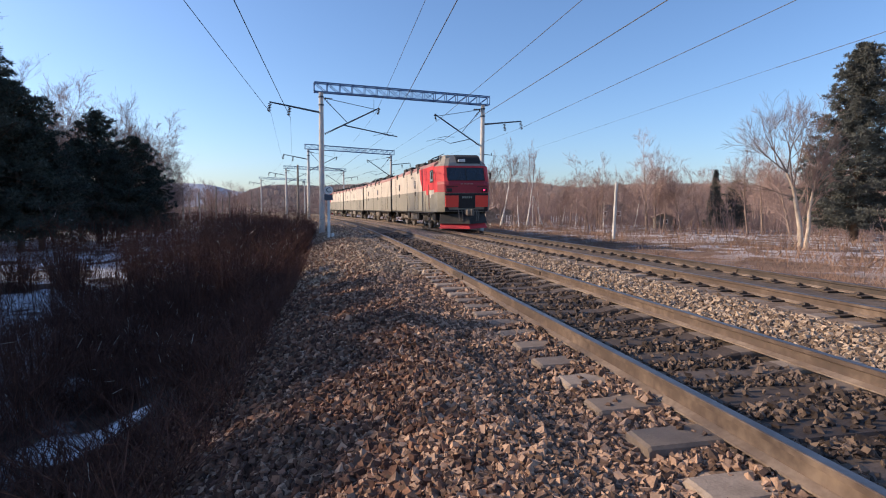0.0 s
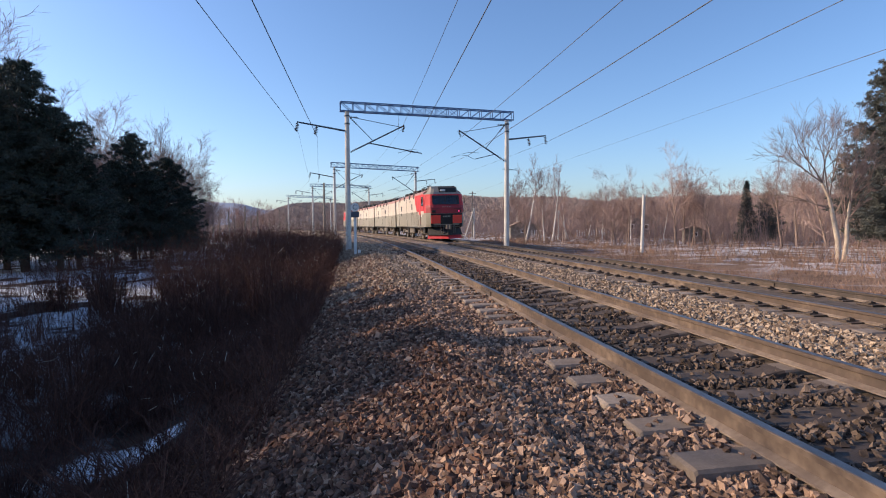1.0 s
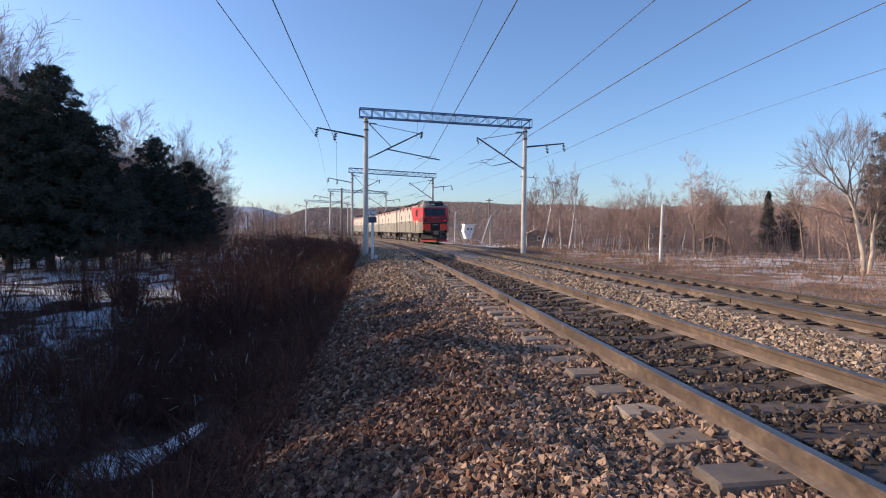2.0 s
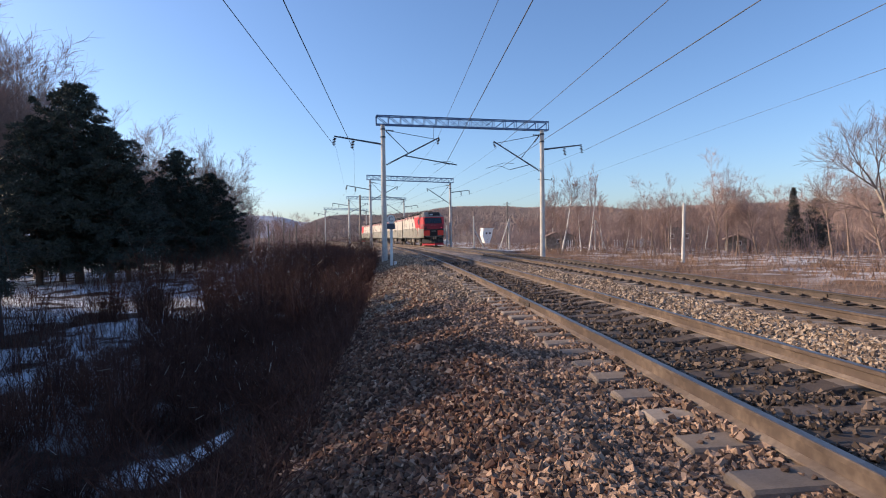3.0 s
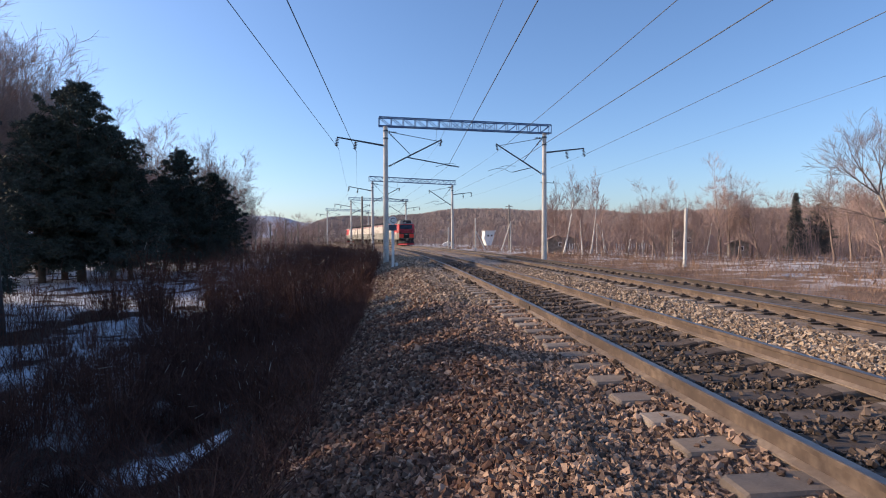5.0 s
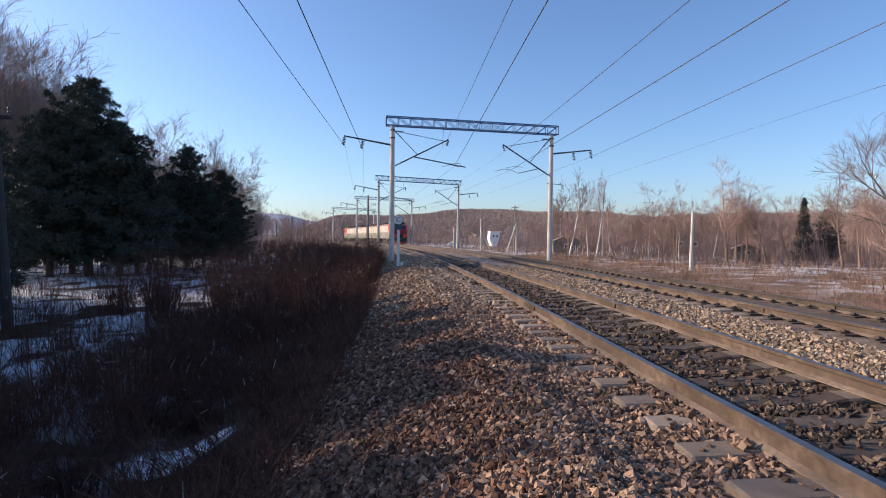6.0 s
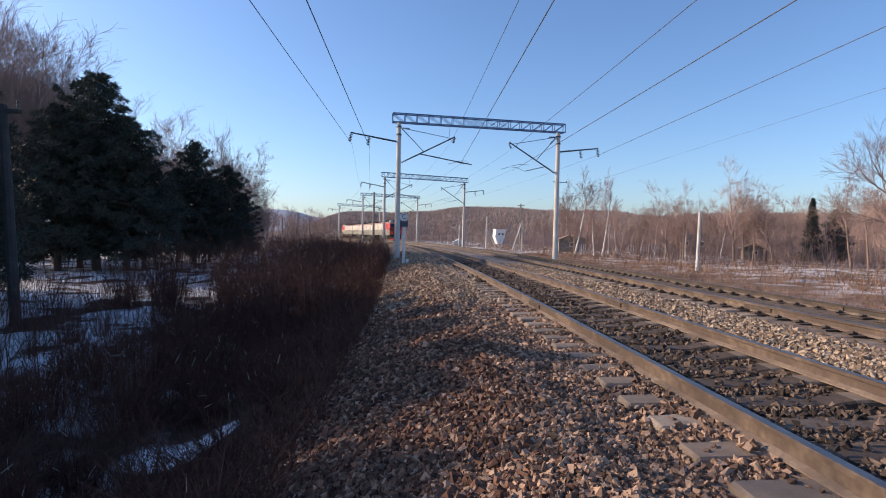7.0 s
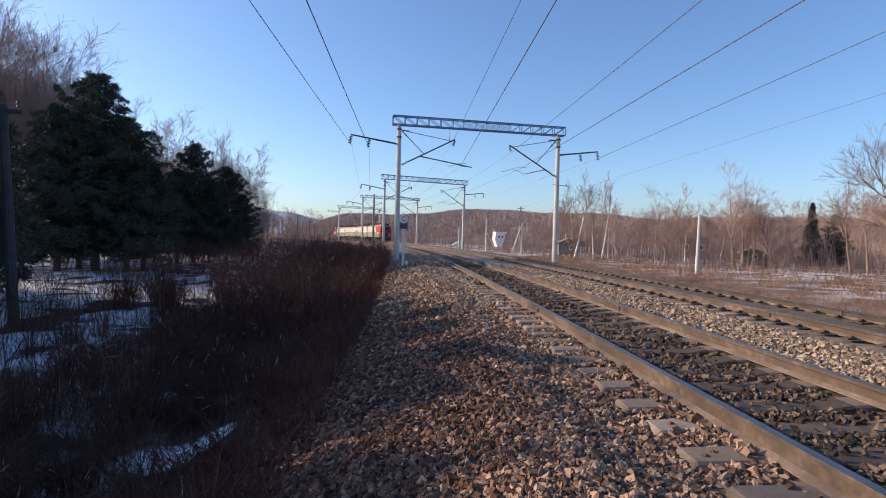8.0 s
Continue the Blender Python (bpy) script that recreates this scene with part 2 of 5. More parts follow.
M_TAIL = bpy.data.materials.new("red_tail_light")
M_TAIL.use_nodes = True
M_TAIL.node_tree.nodes["Principled BSDF"].inputs["Base Color"].default_value = (0.8, 0.02, 0.08, 1)
M_TAIL.node_tree.nodes["Principled BSDF"].inputs["Emission Color"].default_value = (1.0, 0.05, 0.16, 1)
M_TAIL.node_tree.nodes["Principled BSDF"].inputs["Emission Strength"].default_value = 1.3


# ---------- mesh helpers ----------
class Shape:
    """Vertices and faces of one mesh, gathered piece by piece."""

    def __init__(self):
        self.v, self.f = [], []

    def add(self, verts, faces):
        o = len(self.v)
        self.v += [tuple(p) for p in verts]
        self.f += [[i + o for i in q] for q in faces]
        return self

    def box(self, c, size, bevel=0.0, m=None):
        x, y, z = (a / 2 for a in size)
        b = min(bevel, x * 0.49, y * 0.49, z * 0.49)
        if b <= 0:
            vs = [(i * x, j * y, k * z) for k in (-1, 1) for j in (-1, 1) for i in (-1, 1)]
            fs = [(0, 2, 3, 1), (4, 5, 7, 6), (0, 1, 5, 4), (2, 6, 7, 3), (0, 4, 6, 2), (1, 3, 7, 5)]
        else:
            bm = bmesh.new()
            bmesh.ops.create_cube(bm, size=1, matrix=Matrix.Diagonal((2 * x, 2 * y, 2 * z, 1)))
            bmesh.ops.bevel(bm, geom=bm.edges[:], offset=b, segments=1, affect="EDGES")
            bm.verts.index_update()
            vs, fs = [tuple(v.co) for v in bm.verts], [[v.index for v in q.verts] for q in bm.faces]
            bm.free()
        mm = m or Matrix()
        return self.add([mm @ (Vector(p) + Vector(c)) for p in vs], fs)

    def tube(self, a, b, r0, r1=None, n=8, caps=True):
        a, b = Vector(a), Vector(b)
        r1 = r0 if r1 is None else r1
        ax = (b - a).normalized()
        u = ax.orthogonal().normalized()
        w = ax.cross(u)
        vs = []
        for p, r in ((a, r0), (b, r1)):
            for i in range(n):
                t = 2 * math.pi * i / n
                vs.append(p + (u * math.cos(t) + w * math.sin(t)) * r)
        fs = [(i, (i + 1) % n, n + (i + 1) % n, n + i) for i in range(n)]
        if caps:
            fs += [list(range(n))[::-1], list(range(n, 2 * n))]
        return self.add(vs, fs)

    def path(self, pts, r, n=5):
        for a, b in zip(pts, pts[1:]):
            self.tube(a, b, r, r, n, caps=True)
        return self

    def slab(self, poly, axis, lo, hi):
        """A flat polygon (two coordinates) pushed out along an axis from lo to hi."""
        def put(p, h):
            q = list(p)
            q.insert(axis, h)
            return q
        n = len(poly)
        vs = [put(p, lo) for p in poly] + [put(p, hi) for p in poly]
        fs = [list(range(n)), list(range(n, 2 * n))[::-1]] + [(i, n + i, n + (i + 1) % n, (i + 1) % n) for i in range(n)]
        return self.add(vs, fs)

    def mesh(self, name, smooth_faces=False):
        me = bpy.data.meshes.new(name)
        me.from_pydata(self.v, [], self.f)
        bm = bmesh.new()
        bm.from_mesh(me)
        bmesh.ops.recalc_face_normals(bm, faces=bm.faces)
        if smooth_faces:
            for q in bm.faces:
                q.smooth = True
        bm.to_mesh(me)
        bm.free()
        return me


def quick_mesh(name, verts, faces):
    """A mesh from arrays: verts (n, 3), faces (m, 3 or 4)."""
    me = bpy.data.meshes.new(name)
    verts, faces = np.asarray(verts, np.float32), np.asarray(faces, np.int32)
    k = faces.shape[1]
    me.vertices.add(len(verts))
    me.vertices.foreach_set("co", verts.ravel())
    me.loops.add(faces.size)
    me.loops.foreach_set("vertex_index", faces.ravel())
    me.polygons.add(len(faces))
    me.polygons.foreach_set("loop_start", np.arange(0, faces.size, k, dtype=np.int32))
    me.update(calc_edges=True)
    me.validate()
    me.shade_flat()
    return me


def part(name, shape, material, parent=None, label="", m=None, smooth_faces=False):
    me = shape.mesh(name, smooth_faces) if isinstance(shape, Shape) else shape
    if material and not me.materials:
        me.materials.append(material)
    ob = new(name, me)
    if parent is not None:
        ob.parent = parent
    if m is not None:
        ob.matrix_basis = m
    if label:
        tagged(ob, label)
    return ob


def thing(name, label, category, m=None, group="", kind=""):
    ob = new(name)
    if m is not None:
        ob.matrix_basis = m
    return tagged(ob, label, category, group, kind)


def rods(p0, p1, r0, r1):
    """Many three-sided rods at once: arrays of ends and radii."""
    p0, p1 = np.asarray(p0, float), np.asarray(p1, float)
    r0, r1 = np.broadcast_to(r0, len(p0)), np.broadcast_to(r1, len(p0))
    ax = p1 - p0
    ax = ax / np.maximum(np.linalg.norm(ax, axis=1, keepdims=True), 1e-6)
    ref = np.where(np.abs(ax[:, 2:3]) > 0.9, np.array([[1.0, 0, 0]]), np.array([[0, 0, 1.0]]))
    u = np.cross(ax, ref)
    u /= np.linalg.norm(u, axis=1, keepdims=True)
    w = np.cross(ax, u)
    vs = []
    for p, r in ((p0, r0), (p1, r1)):
        for a in (0, 2.0944, 4.18879):
            vs.append(p + (u * math.cos(a) + w * math.sin(a)) * r[:, None])
    v = np.stack(vs, 1).reshape(-1, 3)
    base = (np.arange(len(p0)) * 6)[:, None, None]
    f = (np.array([[0, 1, 4, 3], [1, 2, 5, 4], [2, 0, 3, 5]])[None] + base).reshape(-1, 4)
    return v, f


# ---------- ground ----------
def make_ground():
    ds = np.concatenate([[-520, -420, -330, -250, -180, -130, -95, -70, -52, -40, -32, -26, -22], np.arange(-19, -6, 0.7), np.arange(-6, 11.2, 0.2),
                         np.arange(11.2, 22, 0.7), np.geomspace(22.5, 3200, 46)])
    ss = np.concatenate([-np.geomspace(math.pi * R0, 12, 34), np.arange(-10, 0, 1.0), np.arange(0, 30, 0.3), np.arange(30, 90, 1.2), np.geomspace(91, math.pi * R0, 52)])
    S, D = np.meshgrid(ss, ds, indexing="ij")
    Z = ground_z(S, D)
    far = np.hypot(at_np(S, D, 0)[..., 0], at_np(S, D, 0)[..., 1])
    P = at_np(S, D, Z)
    P[..., 2] -= GRADE * S * smooth(250, 600, far)
    a, b = S.shape
    idx = np.arange(a * b).reshape(a, b)
    f = np.stack([idx[:-1, :-1], idx[1:, :-1], idx[1:, 1:], idx[:-1, 1:]], -1).reshape(-1, 4)[:, ::-1]
    me = quick_mesh("ground", P.reshape(-1, 3), f)
    wob = 0.35 * np.sin(S * 0.9) + 0.2 * np.sin(S * 2.3 + 1)
    lay = {
        "ballast": smooth(-1.5, -0.6, D + wob * 0.6) * smooth(11.3, 10.2, D),
        "crib": smooth(2.0, 2.5, D) * smooth(4.6, 4.0, D) + smooth(6.7, 7.0, D) * smooth(8.6, 8.0, D),
        "dust": smooth(5.75, 6.0, D + 0.12 * wob) * smooth(6.95, 6.75, D),
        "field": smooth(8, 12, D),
        "snow": np.clip(0.95 * smooth(-4.2, -6.2, D) + 0.6 * smooth(15, 22, D) * smooth(70, 40, D) + 0.3 * smooth(-1.9, -2.6, D) * smooth(-6, -4, D), 0, 1) + 1.1 * smooth(0.75, 0.2, np.hypot(S - 6.7, (D + 2.75) * 0.8)),
    }
    for name, val in lay.items():
        at_ = me.attributes.new(name, "FLOAT", "POINT")
        at_.data.foreach_set("value", val.astype(np.float32).ravel())
    for q in me.polygons:
        q.use_smooth = True
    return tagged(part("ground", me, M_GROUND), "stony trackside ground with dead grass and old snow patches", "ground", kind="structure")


make_ground()


# ---------- hills ----------
def hill(name, label, material, x_axis, dist, bumps, rough_h, depth, seed):
    """A wooded ridge at a distance; bumps: bearing in degrees, height, half width in degrees."""
    r = np.random.default_rng(seed)
    bear = np.linspace(x_axis[0], x_axis[1], 900)
    h = np.zeros_like(bear)
    for b, top, wd in bumps:
        h = h + (top * np.exp(-np.abs((bear - b) / wd) ** 3.2)) ** 4
    h = h ** 0.25
    n_row = 26
    rows_ = []
    for j in range(n_row):
        u = j / (n_row - 1)
        z = h * math.sin(u * math.pi / 2) + rough_h * (r.random(len(bear)) - 0.3) * (0.3 + u)
        d = dist + depth * u
        rows_.append(np.stack([np.sin(np.radians(bear)) * d, np.cos(np.radians(bear)) * d, z - 6 * (1 - u)], -1))
    rows_.append(rows_[-1] + np.array([0, depth, -80.0]))
    P = np.stack(rows_)
    a, b = P.shape[:2]
    idx = np.arange(a * b).reshape(a, b)
    f = np.stack([idx[:-1, :-1], idx[:-1, 1:], idx[1:, 1:], idx[1:, :-1]], -1).reshape(-1, 4)
    return tagged(part(name, quick_mesh(name, P.reshape(-1, 3), f), material), label, "hill", kind="structure")


hill("backdrop_near_hill", "low brown hill covered with bare winter woods", M_HILL, (-14, 75), 900, [(7.5, 59, 7), (1, 46, 6), (-6, 43, 5), (17, 55, 9), (32, 50, 12), (48, 46, 14), (66, 46, 14)], 1.1, 300, 3)
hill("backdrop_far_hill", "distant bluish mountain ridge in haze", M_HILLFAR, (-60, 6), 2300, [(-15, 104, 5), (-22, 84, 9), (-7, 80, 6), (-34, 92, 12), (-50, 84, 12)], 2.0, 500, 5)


def hill_trees(n, seed):
    """Small pointed and rounded crowns standing all over the near hill."""
    r = np.random.default_rng(seed)
    P = bpy.data.objects["backdrop_near_hill"].data
    co = np.empty(len(P.vertices) * 3, np.float32)
    P.vertices.foreach_get("co", co)
    co = co.reshape(-1, 900, 3)
    u, k = r.random(n) ** 0.75 * 24.9, r.integers(0, 898, n)
    i = u.astype(int)
    f = (u - i)[:, None]
    base = co[i, k] * (1 - f) + co[i + 1, k] * f
    base[:, :2] += r.normal(0, 0.5, (n, 2))
    h, w = r.uniform(3.0, 6.5, n), r.uniform(0.6, 1.5, n)
    ring = []
    for a in range(5):
        t = 2 * np.pi * a / 5 + r.uniform(0, 0.6, n)
        ring.append(base + np.stack([np.cos(t) * w, np.sin(t) * w, h * r.uniform(0.2, 0.5, n)], -1))
    top = base + np.stack([r.normal(0, 0.5, n), r.normal(0, 0.5, n), h], -1)
    v = np.stack(ring + [top, base - np.array([0, 0, 1.0])], 1).reshape(-1, 3)
    q = np.array([[a, (a + 1) % 5, 5] for a in range(5)] + [[(a + 1) % 5, a, 6] for a in range(5)])
    return v, (q[None] + (np.arange(n) * 7)[:, None, None]).reshape(-1, 3)


tagged(part("hillside_wood", quick_mesh("hillside_wood", *hill_trees(30000, 9)), M_HILLTREE), "bare brown trees and dark conifers on the hill", "wood", kind="stuff")


# ---------- bare trees ----------
def grow(segs, p, way, length, r, depth, rg, spread, lift, kids, min_r):
    """Adds a wavy limb and its side limbs to segs as (p0, p1, r0, r1)."""
    n = 3 if depth > 0 else 2
    pts = [p]
    for i in range(n):
        way = (way + Vector(rg.normal(0, 0.1, 3)) + Vector((0, 0, lift))).normalized()
        pts.append(pts[-1] + way * (length / n))
    rs = [max(r * (1 - 0.62 * i / n), min_r) for i in range(n + 1)]
    for i in range(n):
        segs.append((pts[i], pts[i + 1], rs[i], rs[i + 1]))
    if depth == 0:
        return
    for j in range(kids):
        u = rg.uniform(0.3, 1.0) if j < kids - 1 else 1.0
        k = min(int(u * n), n - 1)
        q = pts[k].lerp(pts[k + 1], u * n - k)
        turn = Vector(rg.normal(0, 1, 3))
        turn = (turn - way * turn.dot(way)).normalized()
        side = (way + turn * spread * rg.uniform(0.6, 1.3)).normalized()
        grow(segs, q, side, length * rg.uniform(0.45, 0.7), rs[k] * rg.uniform(0.42, 0.62), depth - 1, rg, spread, lift, kids, min_r)


def bare_tree_meshes(seed, height, trunk_r, clear, spread, kids, lean=0.0, min_r=0.006, depth=4):
    """Trunk and crown meshes of a leafless tree standing at the origin."""
    rg = np.random.default_rng(seed)
    trunk, p, way = Shape(), Vector((0, 0, -0.15)), Vector((lean, rg.normal(0, 0.03), 1)).normalized()
    n = 7
    segs = []
    r = trunk_r
    for i in range(n):
        way = (way + Vector((rg.normal(0, 0.05), rg.normal(0, 0.05), 0.03))).normalized()
        q = p + way * (height * 0.78 / n)
        r1 = trunk_r * (1 - 0.8 * (i + 1) / n)
        trunk.tube(p, q, r * (1.25 if i == 0 else 1), r1, 7, caps=False)
        if (i + 1) / n > clear:
            for _ in range(kids):
                turn = rg.uniform(0, 2 * math.pi)
                d = (Vector((math.cos(turn), math.sin(turn), 0)) * spread + way).normalized()
                grow(segs, p.lerp(q, rg.random()), d, height * rg.uniform(0.18, 0.32) * (1.1 - 0.5 * i / n), r1 * 0.5 + 0.006, depth - 1, rg, spread * 0.9, 0.03, 5, min_r)
        p, r = q, r1
    grow(segs, p, way, height * 0.24, r, depth - 1, rg, spread * 0.8, 0.03, 5, min_r)
    a = np.array([[*s[0], *s[1], s[2], s[3]] for s in segs])
    return trunk.mesh("trunk", True), quick_mesh("crown", *rods(a[:, :3], a[:, 3:6], a[:, 6], a[:, 7]))


def tree_from(name, meshes, label, m, trunk_mat, twig_mat, group=""):
    t = thing(name, label, "tree", m, group)
    for nm, me, mt in (("trunk", meshes[0], trunk_mat), ("crown", meshes[1], twig_mat)):
        if not me.materials:
            me.materials.append(mt)
        part(nm, me, None, t)
    return t


# ---------- pines ----------
def pine_meshes(seed, height, radius, clear, boughs, blades_per=46, cone=0.0):
    """Trunk with limbs, and a crown of needle clumps set along upturned boughs; cone: 0 for a domed crown, 1 for a pointed one."""
    rg = np.random.default_rng(seed)
    trunk = Shape()
    trunk.tube((0, 0, -0.2), (0, 0, height * 0.5), height * 0.02, height * 0.013, 8, False)
    trunk.tube((0, 0, height * 0.5), (0.05, 0, height * 0.97), height * 0.013, 0.02, 7, False)
    cs, rs, outs = [], [], []
    for i in range(boughs):
        w = (i + rg.random()) / boughs
        z = height * (clear + (0.97 - clear) * w)
        dome = min(1.0, 0.72 + w * 1.1) * (1 - w ** 1.5) ** 0.75 + 0.04
        reach = radius * (dome * (1 - cone) + (1.02 - w) * cone) * rg.uniform(0.62, 1.12)
        turn = i * 2.4 + rg.uniform(-0.5, 0.5)
        out = Vector((math.cos(turn), math.sin(turn), 0))
        rise = rg.uniform(-0.22, 0.1) + 0.7 * w
        base = Vector((0, 0, z))
        mid = base + out * reach * 0.6 + Vector((0, 0, reach * 0.6 * (rise - 0.12)))
        tip = base + out * reach + Vector((0, 0, reach * rise))
        trunk.tube(base, mid, 0.05 * (1.2 - w), 0.026, 4, False)
        trunk.tube(mid, tip, 0.026, 0.01, 4, False)
        n_c = max(3, int(3 + reach * 2.6))
        for k in range(n_c):
            q = 0.18 + 0.84 * (k + rg.random()) / n_c
            c = base.lerp(mid, q / 0.6) if q < 0.6 else mid.lerp(tip, (q - 0.6) / 0.4)
            side = out.cross(Vector((0, 0, 1))) * rg.normal(0, 0.26) * reach * (1.15 - q)
            cs.append(c + side + Vector((0, 0, rg.normal(0, 0.1))))
            rs.append(rg.uniform(0.26, 0.46) * (0.75 + 0.4 * (1 - w)))
            outs.append((out * 0.5 + Vector((0, 0, 0.75))).normalized())
    cs, rs, outs = np.array(cs), np.array(rs), np.array(outs)
    C, Rr, On = np.repeat(cs, blades_per, 0), np.repeat(rs, blades_per)[:, None], np.repeat(outs, blades_per, 0)
    way = rg.normal(0, 1, C.shape)
    way /= np.linalg.norm(way, axis=1, keepdims=True)
    way = way + On * 0.55
    way /= np.linalg.norm(way, axis=1, keepdims=True)
    side = np.cross(way, rg.normal(0, 1, C.shape))
    side /= np.linalg.norm(side, axis=1, keepdims=True)
    st = C + way * Rr * rg.uniform(0.1, 0.75, (len(C), 1)) * np.array([1, 1, 0.7])
    ln, wd = rg.uniform(0.1, 0.24, (len(C), 1)), 0.03
    v = np.stack([st - side * wd, st + side * wd, st + way * ln], 1).reshape(-1, 3)
    return trunk.mesh("trunk", True), quick_mesh("crown", v, np.arange(len(v)).reshape(-1, 3))


# ---------- tracks ----------
RAIL_PROFILE = [(0.012, -0.122), (0.009, -0.046), (0.0355, -0.036), (0.0365, -0.006), (0.029, -0.0005), (-0.029, -0.0005), (-0.0365, -0.006), (-0.0355, -0.036), (-0.009, -0.046), (-0.012, -0.122)]
RAIL_FOOT = [(-0.066, -0.152), (0.066, -0.152), (0.066, -0.14), (0.016, -0.118), (-0.016, -0.118), (-0.066, -0.14)]


def sweep(profile, d, z, stations, faces_of=None):
    n = len(profile)
    px = np.array(profile)
    rings = np.stack([at_np(np.full(n, s), d + px[:, 0], z + px[:, 1]) for s in stations])
    idx = np.arange(len(stations) * n).reshape(-1, n)
    cols = faces_of if faces_of is not None else range(n)
    f = np.concatenate([np.stack([idx[:-1, i], idx[:-1, (i + 1) % n], idx[1:, (i + 1) % n], idx[1:, i]], -1) for i in cols])
    return quick_mesh("rail", rings.reshape(-1, 3), f)


def sleeper_mesh():
    sh = Shape()
    st = [(-1.35, -0.012), (-1.33, 0.002), (-1.0, 0.004), (-0.82, 0.002), (-0.6, -0.003), (-0.35, -0.04), (0.35, -0.04), (0.6, -0.003), (0.82, 0.002), (1.0, 0.004), (1.33, 0.002), (1.35, -0.012)]
    vs, fs = [], []
    for x, z in st:
        vs += [(x, -0.15, -0.2), (x, 0.15, -0.2), (x, 0.128, z - 0.018), (x, 0.112, z), (x, -0.112, z), (x, -0.128, z - 0.018)]
    for i in range(len(st) - 1):
        a, b = i * 6, i * 6 + 6
        fs += [(a + j, a + (j + 1) % 6, b + (j + 1) % 6, b + j) for j in range(6)]
    fs += [tuple(range(6)), tuple(range(len(vs) - 6, len(vs)))[::-1]]
    me = sh.add(vs, fs).mesh("sleeper")
    me.materials.append(M_SLEEPER)
    me.materials.append(M_SLEEPER_DARK)
    # darker material on the middle of the sleeper
    for q in me.polygons:
        q.material_index = 1 if abs(q.center.x) < 0.7 else 0
    return me


def fastener_mesh():
    sh = Shape()
    sh.box((0, 0, 0.012), (0.11, 0.15, 0.024))
    sh.box((-0.012, 0, 0.034), (0.07, 0.06, 0.03))
    sh.tube((0.008, 0, 0.02), (0.008, 0, 0.085), 0.017, 0.015, 6)
    sh.box((0.008, 0, 0.058), (0.045, 0.045, 0.02))
    me = sh.mesh("fastener")
    me.materials.append(M_CLIP)
    return me


SLEEPER_ME, FASTENER_ME = sleeper_mesh(), fastener_mesh()
STATIONS = np.concatenate([np.arange(-14, 60, 1.0), np.arange(60, 300, 4.0)])


def make_track(axis, z0, label, first_sleeper, clip_range):
    track = thing("railway_track", label, "railway track", kind="structure")
    for side, dz in ((-0.797, 0.0), (0.797, CANT)):
        body = sweep(RAIL_PROFILE, axis + side, z0 + dz, STATIONS)
        for q in body.polygons:
            q.use_smooth = False
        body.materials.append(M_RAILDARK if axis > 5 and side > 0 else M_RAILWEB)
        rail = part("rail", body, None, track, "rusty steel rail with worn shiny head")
        foot = sweep(RAIL_FOOT, axis + side, z0 + dz, STATIONS)
        foot.materials.append(M_RAIL)
        part("rail_foot", foot, None, rail, "dusty tan rail foot")
        top = sweep([(-0.03, 0.0005), (-0.026, 0.002), (0.031, 0.002), (0.036, -0.004)], axis + side, z0 + dz, STATIONS, range(3))
        top.materials.append(M_RAILTOP)
        part("running_surface", top, None, rail, "polished strip on rail head")
        # bolted joints
        for sj in (9.9, 34.9, 59.9):
            p = at_pose(sj + (0.0 if side < 0 else 0.2), axis + side, z0 + dz)
            for sx in (-1, 1):
                part("fishplate", Shape().box((sx * 0.024, 0, -0.082), (0.022, 0.8, 0.08), 0.006), M_CLIP, rail, m=p)
    roll = -math.degrees(math.atan(CANT / 1.6))
    zs = z0 - 0.154 + CANT / 2
    for i in range(250):
        s = first_sleeper + 0.545 * i
        if s > 128:
            break
        skew = rng.normal(0, 0.5)
        p = at_pose(s, axis, zs + rng.normal(0, 0.004), roll) @ pose(rng.normal(0, 0.012), rng.normal(0, 0.012), 0, 0, 0, skew)
        ob = new("sleeper", SLEEPER_ME)
        ob.parent, ob.matrix_basis = track, p
        if clip_range[0] < s < clip_range[1]:
            for x, turn in ((-0.97, 0), (-0.63, 180), (0.63, 0), (0.97, 180)):
                c = new("fastener", FASTENER_ME)
                c.parent, c.matrix_basis = track, p @ pose(x, 0, 0.001, 0, 0, turn) @ Matrix.Diagonal((2.0, 2.0, 0.75, 1))
    return track


make_track(AX1, 0.0, "rusty railway track on concrete sleepers in dark ballast", -3.80, (0, 0))
make_track(AX2, -0.017, "railway track on concrete sleepers with bolted fasteners", -3.4, (5, 36))


# ---------- overhead line ----------
def insulator(sh, a, b, r=0.055, n=4):
    a, b = Vector(a), Vector(b)
    sh.tube(a, b, 0.018, 0.018, 5)
    for i in range(n):
        c = a.lerp(b, (i + 0.8) / (n + 0.6))
        ax = (b - a).normalized() * 0.02
        sh.tube(c - ax, c + ax, r, r * 0.55, 8)
    return sh


